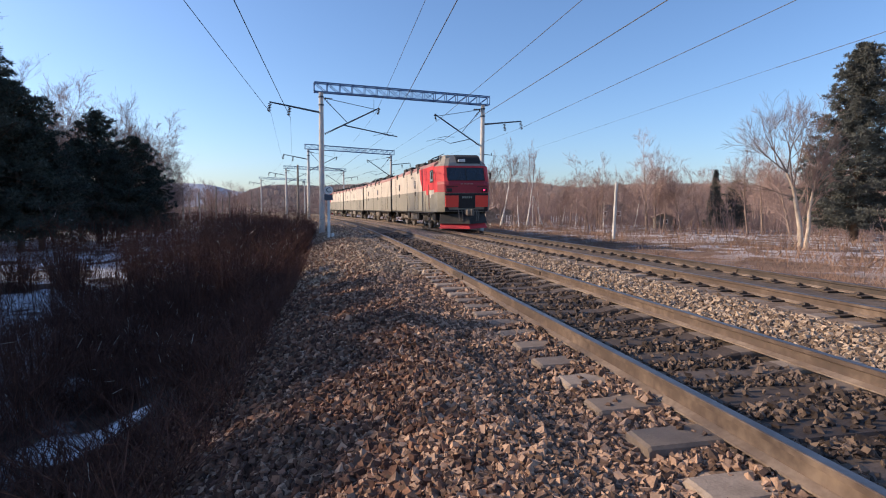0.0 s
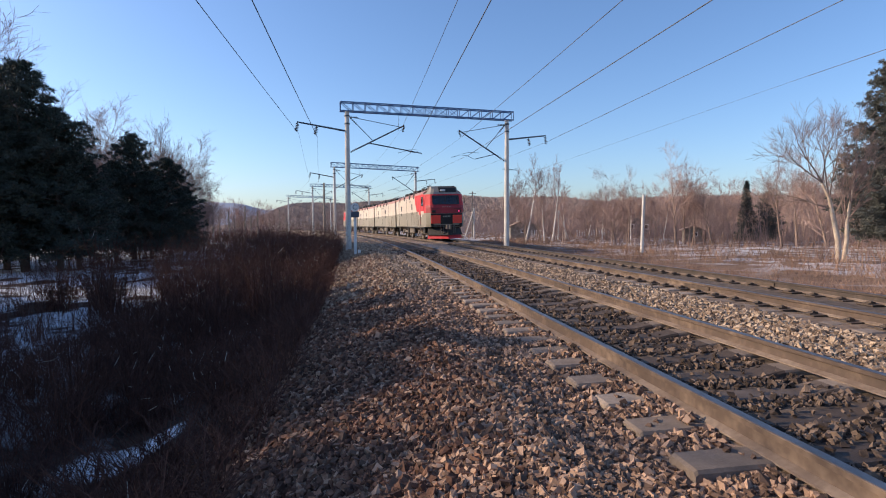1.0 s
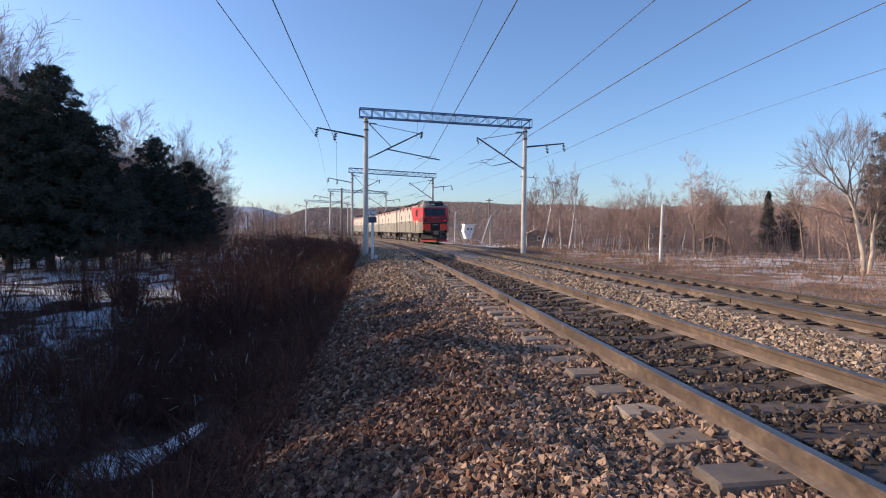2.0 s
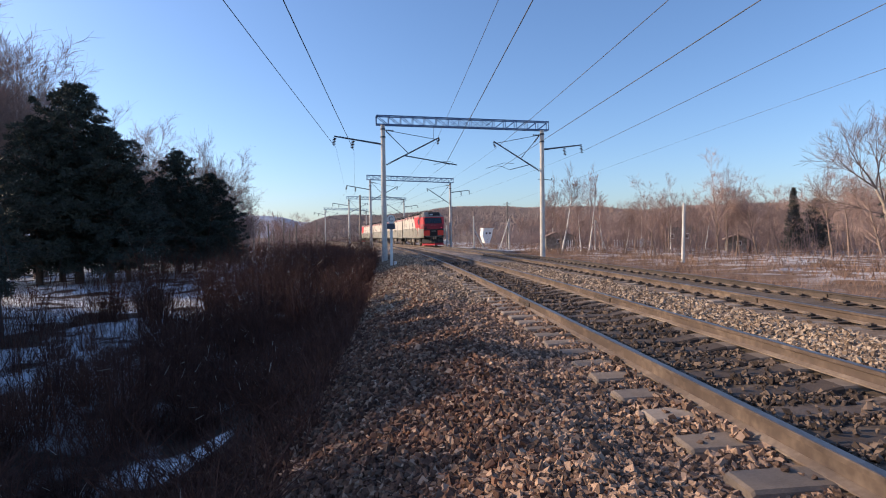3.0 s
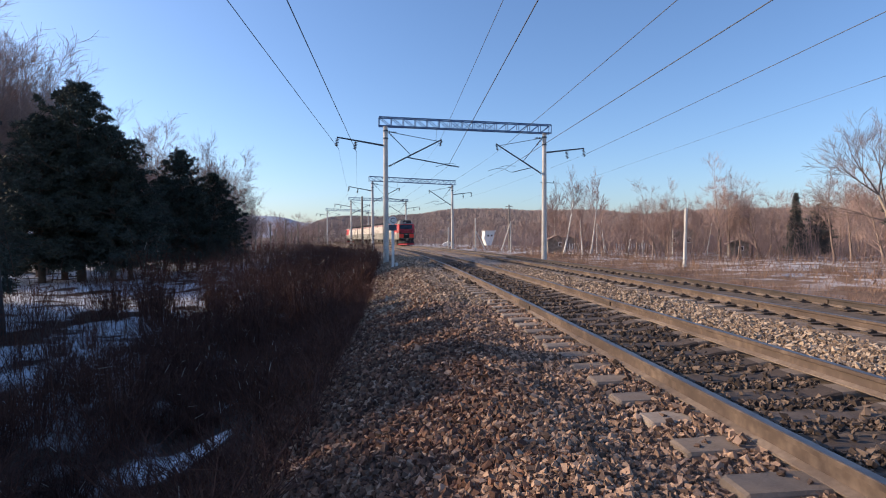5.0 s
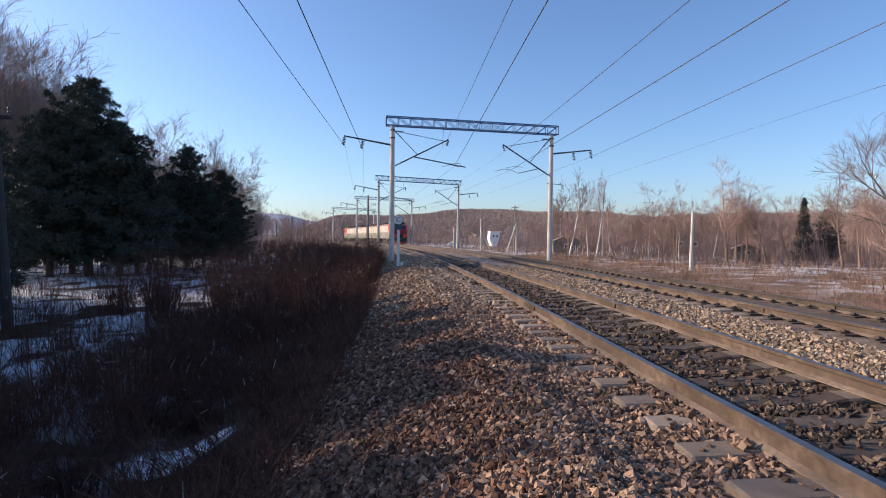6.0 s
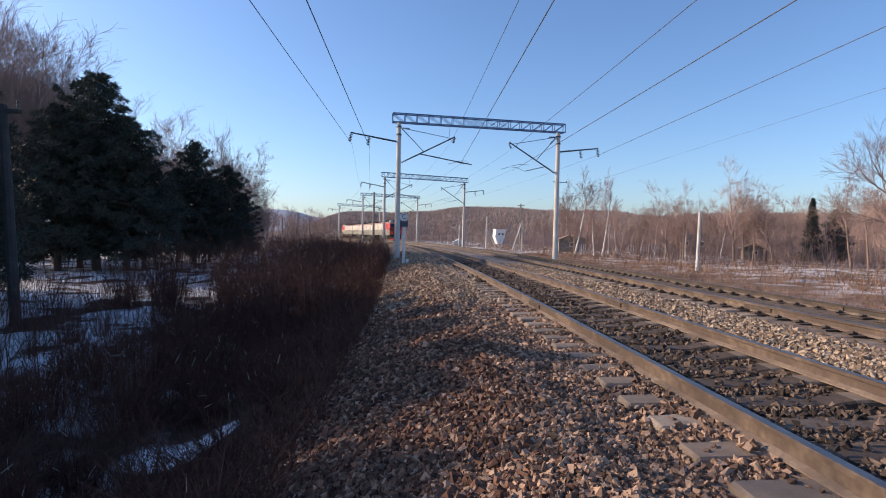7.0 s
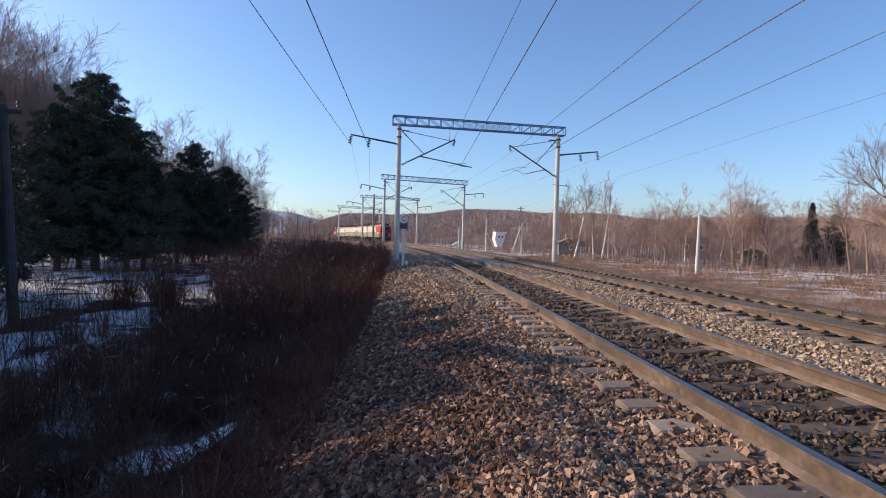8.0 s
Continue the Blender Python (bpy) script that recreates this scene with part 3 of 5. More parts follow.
def gantry(sl, dl, sr, dr, low, high, detail, label, tall=0.0):
    a, b = ground_point(sl, dl, -0.2), ground_point(sr, dr, -0.2)
    base_z = at(sl, 0).z
    ang = math.degrees(math.atan2(b.y - a.y, b.x - a.x))
    span = math.hypot(b.x - a.x, b.y - a.y)
    g = thing("overhead_line_gantry", label, "gantry", pose(a.x, a.y, base_z, 0, 0, ang), "gantries over the tracks")
    for x, zb, zt in ((0, a.z - base_z, low + 0.02 + tall), (span, b.z - base_z, low + 0.02)):
        mast = Shape()
        mast.tube((x, 0, zb), (x, 0, zt), 0.19, 0.135, 14)
        mo = part("mast", mast, M_MAST, g, "tapered pale concrete mast", smooth_faces=False)
        for zc in (low - 0.25, low - 0.75):
            part("collar", Shape().tube((x, 0, zc - 0.05), (x, 0, zc + 0.05), 0.17, 0.17, 12), M_STEEL, mo)
    x0, x1, dy = -0.42, span + 0.42, 0.2
    chord = Shape()
    for y in (-dy, dy):
        for z in (low + 0.04, high):
            chord.box(((x0 + x1) / 2, y, z), (x1 - x0, 0.065, 0.065))
    part("chord", chord, M_TRUSS, g, "long angle-iron chords of lattice beam")
    lat = Shape()
    n = 15 if detail > 1 else 12
    step = (x1 - x0) / n
    for i in range(n + 1):
        x = x0 + i * step
        for y in (-dy, dy):
            lat.box((x, y, (low + high) / 2), (0.04, 0.04, high - low))
            if i < n:
                up = (i < n / 2)
                lat.tube((x, y, high if up else low), (x + step, y, low if up else high), 0.026, 0.026, 4)
                if n * 0.36 < i < n * 0.62:
                    lat.tube((x, y, low if up else high), (x + step, y, high if up else low), 0.022, 0.022, 4)
        lat.box((x, 0, high), (0.04, 2 * dy, 0.04))
        lat.box((x, 0, low + 0.04), (0.04, 2 * dy, 0.04))
    part("lattice", lat, M_TRUSS, g, "blue-grey lattice bars of the beam")
    # cantilevers: mast x, direction inwards, tip distance, tip height, foot height
    for x, sg, tip, zt, zf in ((0.17, 1, 3.55, low - 0.68, low - 2.55), (span - 0.17, -1, 3.35, low - 0.82, low - 2.78)):
        arm = Shape()
        f = Vector((x, 0, zf))
        t = Vector((x + sg * tip, 0, zt))
        arm.tube(f.lerp(t, 0.12), t, 0.05, 0.045, 6)
        arm.tube((x, 0, low - 0.3), t - Vector((sg * 0.2, 0, 0.12)), 0.02, 0.02, 5)
        arm.tube(Vector((x, 0, low - 0.32)), f.lerp(t, 0.42), 0.024, 0.024, 5)
        reg0 = f.lerp(t, 0.34)
        reg1 = Vector((x + sg * 4.75, 0, low - 2.46)) if sg > 0 else Vector((x + sg * 2.2, 0, low - 2.72))
        if sg > 0:
            arm.tube(reg0, reg1, 0.04, 0.034, 6)
        else:
            arm.tube(f.lerp(t, 0.22), reg1, 0.028, 0.024, 6)
        co = part("cantilever", arm, M_STEEL, g, "sloping bracket with tie rods")
        for ia, ib, ir in ((f, f.lerp(t, 0.13), 0.085), ((x, 0, low - 0.3), (x + sg * 0.55, 0, low - 0.32), 0.075),
                           ((x, 0, low - 0.32), Vector((x, 0, low - 0.32)).lerp(f.lerp(t, 0.42), 0.32), 0.08),
                           (t - Vector((0, 0, 0.03)), t - Vector((sg * 0.12, 0, 0.45)), 0.1)):
            part("insulator", insulator(Shape(), ia, ib, ir, 4), M_INSUL, co, "brown porcelain insulator")
        st = Shape()
        if sg > 0:
            w = Vector((x + sg * 4.15, 0, low - 2.5))
            st.path([w + Vector((-1.0, 0.05, 0.02)), w + Vector((-0.45, 0, 0.17)), w + Vector((0.1, 0, 0.06)), w + Vector((0.35, 0, 0.2))], 0.014)
            st.path([w + Vector((-0.7, -0.1, 0.2)), w + Vector((0.2, -0.05, 0.27))], 0.012)
        else:
            w = Vector((x + sg * 3.0, 0, low - 2.6))
            st.path([w + Vector((-0.9, 0, -0.06)), w + Vector((-0.3, 0, 0.12)), w + Vector((0.2, 0, 0.1)), w + Vector((0.75, 0, -0.12))], 0.014)
            st.path([w + Vector((-0.2, -0.2, 0.16)), w + Vector((0.3, -0.2, 0.3)), w + Vector((1.0, -0.2, 0.28))], 0.014)
        part("steady_arm", st, M_STEEL, co)
    # outer arms with hanging insulators
    for x, sg, ln, z0, z1, hangs in ((-0.15, -1, 2.95, low - 1.2, low - 0.78, (1.75, 2.9)), (span + 0.15, 1, 2.85, low - 1.28, low - 0.9, (1.5, 2.8))):
        arm = Shape()
        arm.tube((x, 0, z0), (x + sg * ln, 0, z1), 0.06, 0.045, 6)
        ao = part("feeder_arm", arm, M_STEEL, g, "sloping steel outrigger arm")
        for h in hangs:
            zz = z0 + (z1 - z0) * h / ln
            ins = insulator(Shape(), (x + sg * h, 0, zz - 0.05), (x + sg * (h + 0.1), 0, zz - 0.6), 0.13, 5)
            part("insulator", ins, M_INSUL, ao, "hanging porcelain insulator string")
    if detail > 1:
        bx = Shape()
        bx.tube((span, 0, low - 3.35), (span + 0.75, 0, low - 3.4), 0.022, 0.022, 5)
        bx.tube((span - 0.3, 0, low - 3.35), (span, 0, low - 3.35), 0.022, 0.022, 5)
        bx.tube((span + 0.7, 0, low - 3.4), (span + 0.7, 0, low - 3.25), 0.03, 0.03, 5)
        part("step_bracket", bx, M_STEEL, g)
        wr = Shape().path([(3.35, -0.1, low), (3.32, -0.1, low - 0.8), (3.3, -0.1, low - 1.05)], 0.012, 4)
        part("hanging_wire", wr, M_WIRE, g)
    return g


LABEL_G = "lattice-beam gantry on pale concrete masts spanning both tracks"
gantry(35.0, -0.27, 36.0, 10.72, 8.42, 9.02, 2, LABEL_G)
gantry(68.5, -0.02, 71.5, 11.0, 8.45, 9.05, 2, LABEL_G, 0.0)
gantry(102, -0.8, 104.5, 10.15, 8.4, 8.9, 1, LABEL_G)
gantry(139.5, -2.1, 144.5, 9.4, 8.35, 8.85, 1, LABEL_G)
gantry(-27, -0.6, -27, 10.9, 8.4, 9.0, 1, LABEL_G)
extra = thing("concrete_pole", "dark concrete pole standing before the brush", "pole", None)
pe = ground_point(90, 0.1, -0.2)
extra.matrix_basis = pose(pe.x, pe.y, pe.z)
part("shaft", Shape().tube((0, 0, 0), (0, 0, 8.7), 0.2, 0.14, 10), M_WOOD, extra)


def wire(name, label, pts, r=0.009, sag=0.0, n=14):
    """One overhead wire through supports, hanging a little between them."""
    sh = Shape()
    pts = [Vector(p) for p in pts]
    first = pts[0]
    for a, b in zip(pts, pts[1:]):
        line = [a.lerp(b, i / n) - Vector((0, 0, sag * 4 * (i / n) * (1 - i / n))) for i in range(n + 1)]
        sh.path(line, r if a is first else r * 0.55, 4)
    return tagged(part(name, sh, M_WIRE), label, "wire", "overhead wires")


def back_point(s1, d1, z1, s0, d0, z0, s):
    """The point at s on the straight line through two points of the plan."""
    p, q = at(s1, d1, z1), at(s0, d0, z0)
    r = at(s, d0, z0)
    k = (r.y - p.y) / (q.y - p.y)
    return p + (q - p) * k


FEED = "thin dark feeder wire strung between the gantries"
ga = 35.5
GB, GC, GD = 70, 103, 142
wire("feeder_wire", FEED, [back_point(ga, -3.3, 7.05, 14.76, -4.41, 7.4, -27), at(ga, -3.3, 7.05), at(GB, -3.0, 7.0), at(GC, -3.8, 7.0), at(GD, -5.0, 7.0)], 0.012, 0.1)
wire("feeder_wire", FEED, [back_point(ga, -2.15, 6.87, 14.32, -2.85, 7.3, -27), at(ga, -2.15, 6.87), at(GB, -1.9, 6.8), at(GC, -2.7, 6.8), at(GD, -3.9, 6.8)], 0.016, 0.1)
wire("messenger_wire", "stranded messenger wire carrying the contact wire", [back_point(ga, 3.2, 7.4, 13.72, 2.55, 7.35, -27), at(ga, 3.2, 7.4), at(GB, 3.4, 7.4), at(GC, 2.7, 7.4), at(GD, 2.0, 7.3)], 0.009, 0.25)
wire("contact_wire", "copper contact wire over the track", [back_point(ga, 3.85, 5.97, 10.74, 2.77, 6.05, -27), at(ga, 3.85, 5.97), at(GB, 3.6, 6.0), at(GC, 2.6, 6.0), at(GD, 2.0, 6.0)], 0.013, 0.0)
wire("messenger_wire", "stranded messenger wire carrying the contact wire", [back_point(ga, 7.35, 7.12, 13.47, 6.88, 7.35, -27), at(ga, 7.35, 7.12), at(GB, 7.6, 7.2), at(GC, 6.8, 7.2), at(GD, 6.2, 7.2)], 0.011, 0.25)
wire("contact_wire", "copper contact wire over the track", [back_point(ga, 7.8, 5.9, 10.44, 7.56, 6.05, -27), at(ga, 7.8, 5.9), at(GB, 7.8, 5.95), at(GC, 7.0, 5.95), at(GD, 6.4, 5.95)], 0.013, 0.0)
wire("feeder_wire", FEED, [back_point(ga, 13.55, 7.0, 13.66, 12.61, 7.15, -27), at(ga, 13.55, 7.0), at(GB, 13.8, 7.0), at(GC, 12.9, 7.0), at(GD, 12.2, 7.0)], 0.012, 0.1)
wire("feeder_wire", FEED, [(17.95, -27, 7.3), (17.98, 20.2, 7.2), (18.0, 30.2, 7.15), (18.1, 95, 6.6)], 0.012, 0.0)
far_pole = thing("wooden_pole", "grey wooden line pole among birches", "pole", pose(18.1, 95, -1.2))
part("shaft", Shape().tube((0, 0, 0), (0, 0, 8.1), 0.14, 0.1, 8), M_WOOD, far_pole)
part("crossarm", Shape().box((0, 0, 7.75), (1.3, 0.1, 0.1), 0.01), M_WOOD, far_pole)


# ---------- locomotive ----------
LEN, HW = 16.9, 1.55


def bogie(parent, y, wheels):
    fr = Shape()
    for x in (-1.08, 1.08):
        fr.slab([(-2.1, 0.62), (-1.75, 0.92), (-0.7, 0.92), (-0.5, 0.74), (0.5, 0.74), (0.7, 0.92), (1.75, 0.92), (2.1, 0.62), (1.9, 0.52), (1.0, 0.5), (0.5, 0.55), (-0.5, 0.55), (-1.0, 0.5), (-1.9, 0.52)], 0, x - 0.07, x + 0.07)
        for yy in (-1.42, 1.42):
            fr.box((x * 1.09, yy, 0.62), (0.16, 0.42, 0.34), 0.05)
            for dy in (-0.38, 0.38):
                fr.tube((x * 1.05, yy + dy, 0.6), (x * 1.05, yy + dy, 0.98), 0.1, 0.1, 10)
        fr.tube((x, -0.35, 0.86), (x, -0.35, 1.12), 0.13, 0.13, 10)
        fr.tube((x, 0.35, 0.86), (x, 0.35, 1.12), 0.13, 0.13, 10)
        fr.tube((x * 1.06, -2.2, 0.3), (x * 1.06, -1.9, 0.75), 0.05, 0.05, 6)
        fr.tube((x * 1.06, 2.2, 0.3), (x * 1.06, 1.9, 0.75), 0.05, 0.05, 6)
    fr.box((0, 0, 0.7), (2.0, 0.7, 0.3), 0.04)
    b = part("bogie", fr, M_BOGIE, parent, "dusty grey two-axle bogie", pose(0, y, 0))
    for yy in (-1.45, 1.45):
        ws = Shape()
        ws.tube((-0.95, 0, 0), (0.95, 0, 0), 0.09, 0.09, 10)
        for sg in (-1, 1):
            ws.tube((sg * 0.745, 0, 0), (sg * 0.87, 0, 0), 0.625, 0.625, 28)
            ws.tube((sg * 0.715, 0, 0), (sg * 0.745, 0, 0), 0.655, 0.655, 28)
            ws.tube((sg * 0.87, 0, 0), (sg * 0.9, 0, 0), 0.53, 0.5, 24)
            ws.tube((sg * 0.9, 0, 0), (sg * 0.95, 0, 0), 0.2, 0.17, 14)
            for k in range(5):
                t = 2 * math.pi * k / 5
                ws.tube((sg * 0.9, 0.34 * math.cos(t), 0.34 * math.sin(t)), (sg * 0.915, 0.34 * math.cos(t), 0.34 * math.sin(t)), 0.09, 0.09, 8)
        w = part("wheelset", ws, M_TYRE, b, "worn steel wheelset", pose(0, yy, 0.63))
        wheels.append((w, yy))


def section(cab, wheels):
    label = "locomotive cab section in red, grey-beige and dark grey paint" if cab else "middle locomotive section in grey-beige and dark grey paint"
    o = thing("locomotive_section", label, "locomotive", group="coupled locomotive sections")
    y0, y1 = (-7.05 if cab else -LEN / 2), LEN / 2
    # lower and upper side walls, roof
    low = Shape()
    for sg in (-1, 1):
        low.box((sg * (HW - 0.04), (y0 + y1) / 2, 1.72), (0.08, y1 - y0, 1.26), 0.012)
    low.box((0, y1 - 0.04, 1.72), (2 * HW - 0.17, 0.08, 1.26))
    low.box((0, (y0 + y1) / 2, 1.12), (2 * HW - 0.18, y1 - y0 - 0.1, 0.14))
    part("lower_wall", low, M_OLIVE, o, "dark grey lower body panel")
    up = Shape()
    for sg in (-1, 1):
        up.box((sg * (HW - 0.042), (y0 + y1) / 2, 3.02), (0.08, y1 - y0, 1.34), 0.012)
    up.box((0, y1 - 0.045, 3.02), (2 * HW - 0.17, 0.08, 1.34))
    part("upper_wall", up, M_CREAM, o, "grey-beige upper body panel")
    edge = Shape()
    for sg in (-1, 1):
        edge.slab([(sg * HW, 3.69), (sg * (HW - 0.03), 3.83), (sg * 1.28, 4.0), (sg * 1.24, 3.9), (sg * 1.3, 3.69)], 1, y0, y1)
    part("cornice", edge, M_ROOFEDGE, o, "dusty red sloping roof edge")
    roof = Shape().slab([(-1.26, 3.93), (-0.9, 4.06), (0, 4.1), (0.9, 4.06), (1.26, 3.93), (1.2, 3.8), (-1.2, 3.8)], 1, y0 + 0.02, y1 - 0.02)
    part("roof", roof, M_ROOF, o, "dusty grey roof")
    for sg in (-1, 1):
        sk = Shape().box((sg * (HW - 0.06), (y0 + y1) / 2, 1.05), (0.1, y1 - y0, 0.1), 0.01)
        part("sill", sk, M_BLACK, o)
        # vertical panel seams, doors, windows, hatches
        for yy in (-4.0, 1.35, 6.35):
            part("seam", Shape().box((sg * (HW + 0.004), yy, 2.38), (0.02, 0.05, 2.56)), M_BLACK, o)
        for yy in (4.7, -1.6):
            w = part("side_window", Shape().box((sg * (HW + 0.003), yy, 2.85), (0.03, 0.42, 0.5), 0.01), M_BLACK, o, "small black louvre window")
            part("pane", Shape().box((sg * (HW + 0.012), yy, 2.87), (0.022, 0.32, 0.38)), M_GLASS, w)
            part("lower_louvre", Shape().box((sg * (HW + 0.003), yy, 2.25), (0.03, 0.36, 0.3), 0.01), M_BLACK, w)
        d = part("service_door", Shape().box((sg * (HW + 0.002), -2.2 if cab else -6.6, 2.93), (0.024, 0.74, 1.14), 0.008), M_CREAM, o, "flush side door with handrails")
        part("door_lower", Shape().box((sg * (HW + 0.002), -2.2 if cab else -6.6, 1.8), (0.024, 0.74, 1.06), 0.008), M_OLIVE, d)
        yd = -2.2 if cab else -6.6
        for dy in (-0.5, 0.5):
            part("handrail", Shape().tube((sg * (HW + 0.06), yd + dy, 1.2), (sg * (HW + 0.06), yd + dy, 2.2), 0.012, 0.012, 6), M_BOGIE, d)
        for yy in (-2.6, -0.4, 2.7, 5.6):
            part("roof_hatch", Shape().box((sg * 1.43, yy, 3.72), (0.3, 0.55, 0.36), 0.03), M_BLACK, o, "black hatch on the roof edge")
        for k in range(5):
            part("number_bar", Shape().box((sg * (HW + 0.004), -0.9 + 0.16 * k + (0 if cab else 1.1), 3.35), (0.012, 0.1, 0.12)), M_OLIVE, o) if k != 2 else None
    # gear on the roof
    for k, (yy, ln, w, h) in enumerate(((-4.7, 1.0, 1.9, 0.2), (-2.9, 0.8, 1.7, 0.3), (-0.9, 1.2, 1.9, 0.22), (1.3, 0.9, 1.7, 0.34), (3.6, 1.3, 1.9, 0.24), (6.2, 1.0, 1.7, 0.3))):
        eq = Shape().box((0, yy, 4.1 + h / 2), (w, ln, h), 0.05)
        for j in range(3):
            insulator(eq, (0.5 * (j - 1), yy + ln * 0.62, 4.05), (0.5 * (j - 1), yy + ln * 0.62, 4.5), 0.09, 4)
        part("roof_equipment", eq, M_BLACK, o, "sooty roof box and insulators")
    part("roof_busbar", Shape().path([(-0.55, -5.5, 4.55), (-0.5, -1, 4.5), (0.4, 3, 4.55), (0.5, 7.6, 4.5)], 0.025, 5), M_BLACK, o)
    pan = Shape()
    yp = -3.4 if cab else 5.3
    for x in (-0.55, 0.55):
        pan.path([(x, yp - 0.9, 4.25), (x * 0.7, yp + 1.0, 4.36), (x, yp - 0.7, 4.46)], 0.025, 5)
    pan.path([(-0.95, yp - 0.75, 4.38), (-0.6, yp - 0.75, 4.5), (0.6, yp - 0.75, 4.5), (0.95, yp - 0.75, 4.38)], 0.03, 5)
    pan.box((0, yp, 4.2), (1.2, 2.0, 0.06))
    part("pantograph", pan, M_BLACK, o, "folded current collector")
    for yy in (-4.35, 4.05):
        bogie(o, yy, wheels)
    frame_beam = Shape().box((0, 0.3, 0.95), (2.0, LEN - 2.2, 0.3), 0.03)
    for x in (-1.3, 1.3):
        frame_beam.tube((x, -6.6, 0.92), (x, 8.0, 0.92), 0.05, 0.05, 6)
        for yy in (-6.5, -1.9, 1.5, 6.6):
            frame_beam.box((x, yy, 0.8), (0.3, 0.7, 0.42), 0.04)
    part("underframe", frame_beam, M_BLACK, o, "dark underframe with pipes and boxes")
    tank = Shape().box((0, -0.15, 0.75), (2.7, 2.6, 0.55), 0.08)
    tank.box((1.2, 1.6, 0.8), (0.4, 0.6, 0.4), 0.04).box((-1.2, 1.6, 0.8), (0.4, 0.6, 0.4), 0.04)
    part("underframe_box", tank, M_BOGIE, o, "grey equipment box under the floor")
    if not cab:
        part("gangway", Shape().box((0, -LEN / 2 - 0.15, 2.3), (1.5, 0.5, 2.3), 0.05), M_BLACK, o, "black rubber gangway bellows")
    part("gangway", Shape().box((0, LEN / 2 + 0.15, 2.3), (1.5, 0.5, 2.3), 0.05), M_BLACK, o, "black rubber gangway bellows")
    part("end_frame", Shape().box((0, LEN / 2 + 0.02, 2.4), (2.9, 0.06, 2.6), 0.02), M_BLACK, o)
    part("coupler", Shape().box((0, LEN / 2 + 0.1, 1.02), (0.3, 0.9, 0.3), 0.05), M_BLACK, o)
    if cab:
        # nose, built in bands: height, face position, half width
        bands = [(1.1, -8.28, 1.2), (1.35, -8.36, 1.23), (2.2, -8.42, 1.25), (2.62, -8.4, 1.25), (2.78, -8.34, 1.24), (3.66, -8.02, 1.18), (3.84, -7.9, 1.1), (4.3, -7.4, 0.92)]

        def ring(i):
            z, yf, w = bands[i]
            side = HW if z < 3.7 else (1.3 if z < 3.9 else 1.15)
            return [(-side, y0, z), (-(side * 0.985), yf + 0.62, z), (-w, yf + 0.1, z), (-w + 0.22, yf, z), (w - 0.22, yf, z), (w, yf + 0.1, z), (side * 0.985, yf + 0.62, z), (side, y0, z)]

        def band(i, j, cols=range(7)):
            sh = Shape()
            for k in range(i, j):
                r0, r1 = ring(k), ring(k + 1)
                lo, hi = min(cols), max(cols) + 2
                w_ = hi - lo
                sh.add(r0[lo:hi] + r1[lo:hi], [(a, a + 1, w_ + 1 + a, w_ + a) for a in range(w_ - 1)])
            return sh
        nose = part("cab_lower_shell", band(0, 2), M_OLIVE, o, "dark grey lower cab nose")
        mid = part("cab_middle_shell", band(2, 4, (1, 2, 3, 4, 5)), M_REDSHADE, o, "red cab nose below the windscreen, coloured darker for its shade")
        for cc in ((0,), (6,)):
            part("cab_cheek", band(2, 4, cc), M_RED, o, "red side of the cab nose")
        win = part("cab_window_shell", band(4, 5), M_RED, o, "red cab pillars round the windscreen")
        part("cab_brow_shell", band(5, 7), M_BROW, o, "dull olive-grey brow above the windscreen")
        part("cab_roof", Shape().slab([(y0 + 1.5, 4.1), (y0 + 1.5, 3.9), (-7.6, 3.9), (-7.5, 4.22), (-7.35, 4.29), (y0 - 0.1, 4.29)], 0, -0.98, 0.98), M_BROW, o)
        # windscreen set proud of the raked band

        def face(z):
            zs = [b[0] for b in bands]
            return float(np.interp(z, zs, [b[1] for b in bands])), float(np.interp(z, zs, [b[2] for b in bands]))

        def panel(xa, xb, za, zb, out, th=0.03):
            ya, yb = face(za)[0], face(zb)[0]
            sh = Shape()
            sh.add([(xa, ya - out, za), (xb, ya - out, za), (xb, yb - out, zb), (xa, yb - out, zb), (xa, ya - out + th, za), (xb, ya - out + th, za), (xb, yb - out + th, zb), (xa, yb - out + th, zb)],
                   [(0, 1, 2, 3), (4, 7, 6, 5), (0, 4, 5, 1), (1, 5, 6, 2), (2, 6, 7, 3), (3, 7, 4, 0)])
            return sh
        scr = part("windscreen", panel(-1.08, 1.08, 2.82, 3.55, 0.02), M_BLACK, win, "wide dark windscreen")
        part("cab_pane", panel(-1.03, -0.03, 2.86, 3.51, 0.026), M_GLASS, o, "dark windscreen pane")
        part("cab_pane", panel(0.03, 1.03, 2.86, 3.51, 0.026), M_GLASS, o, "dark windscreen pane")
        for x in (-0.5, 0.5):
            part("wiper", Shape().tube((x, face(2.88)[0] - 0.05, 2.88), (x + 0.25, face(3.35)[0] - 0.05, 3.35), 0.012, 0.012, 4), M_BLACK, o)
        # lamp housing on the brow
        hs = Shape().slab([(-7.99, 3.7), (-7.7, 4.16), (-7.35, 4.32), (-7.1, 4.32), (-7.1, 3.75)], 0, -0.45, 0.95)
        hood = part("headlamp_housing", hs, M_BLACK, o, "black lamp housing on the brow")
        part("headlamp", Shape().box((-0.15, -7.9, 3.95), (0.42, 0.1, 0.16), 0.03), M_LAMP, hood, "clear headlamp glass")
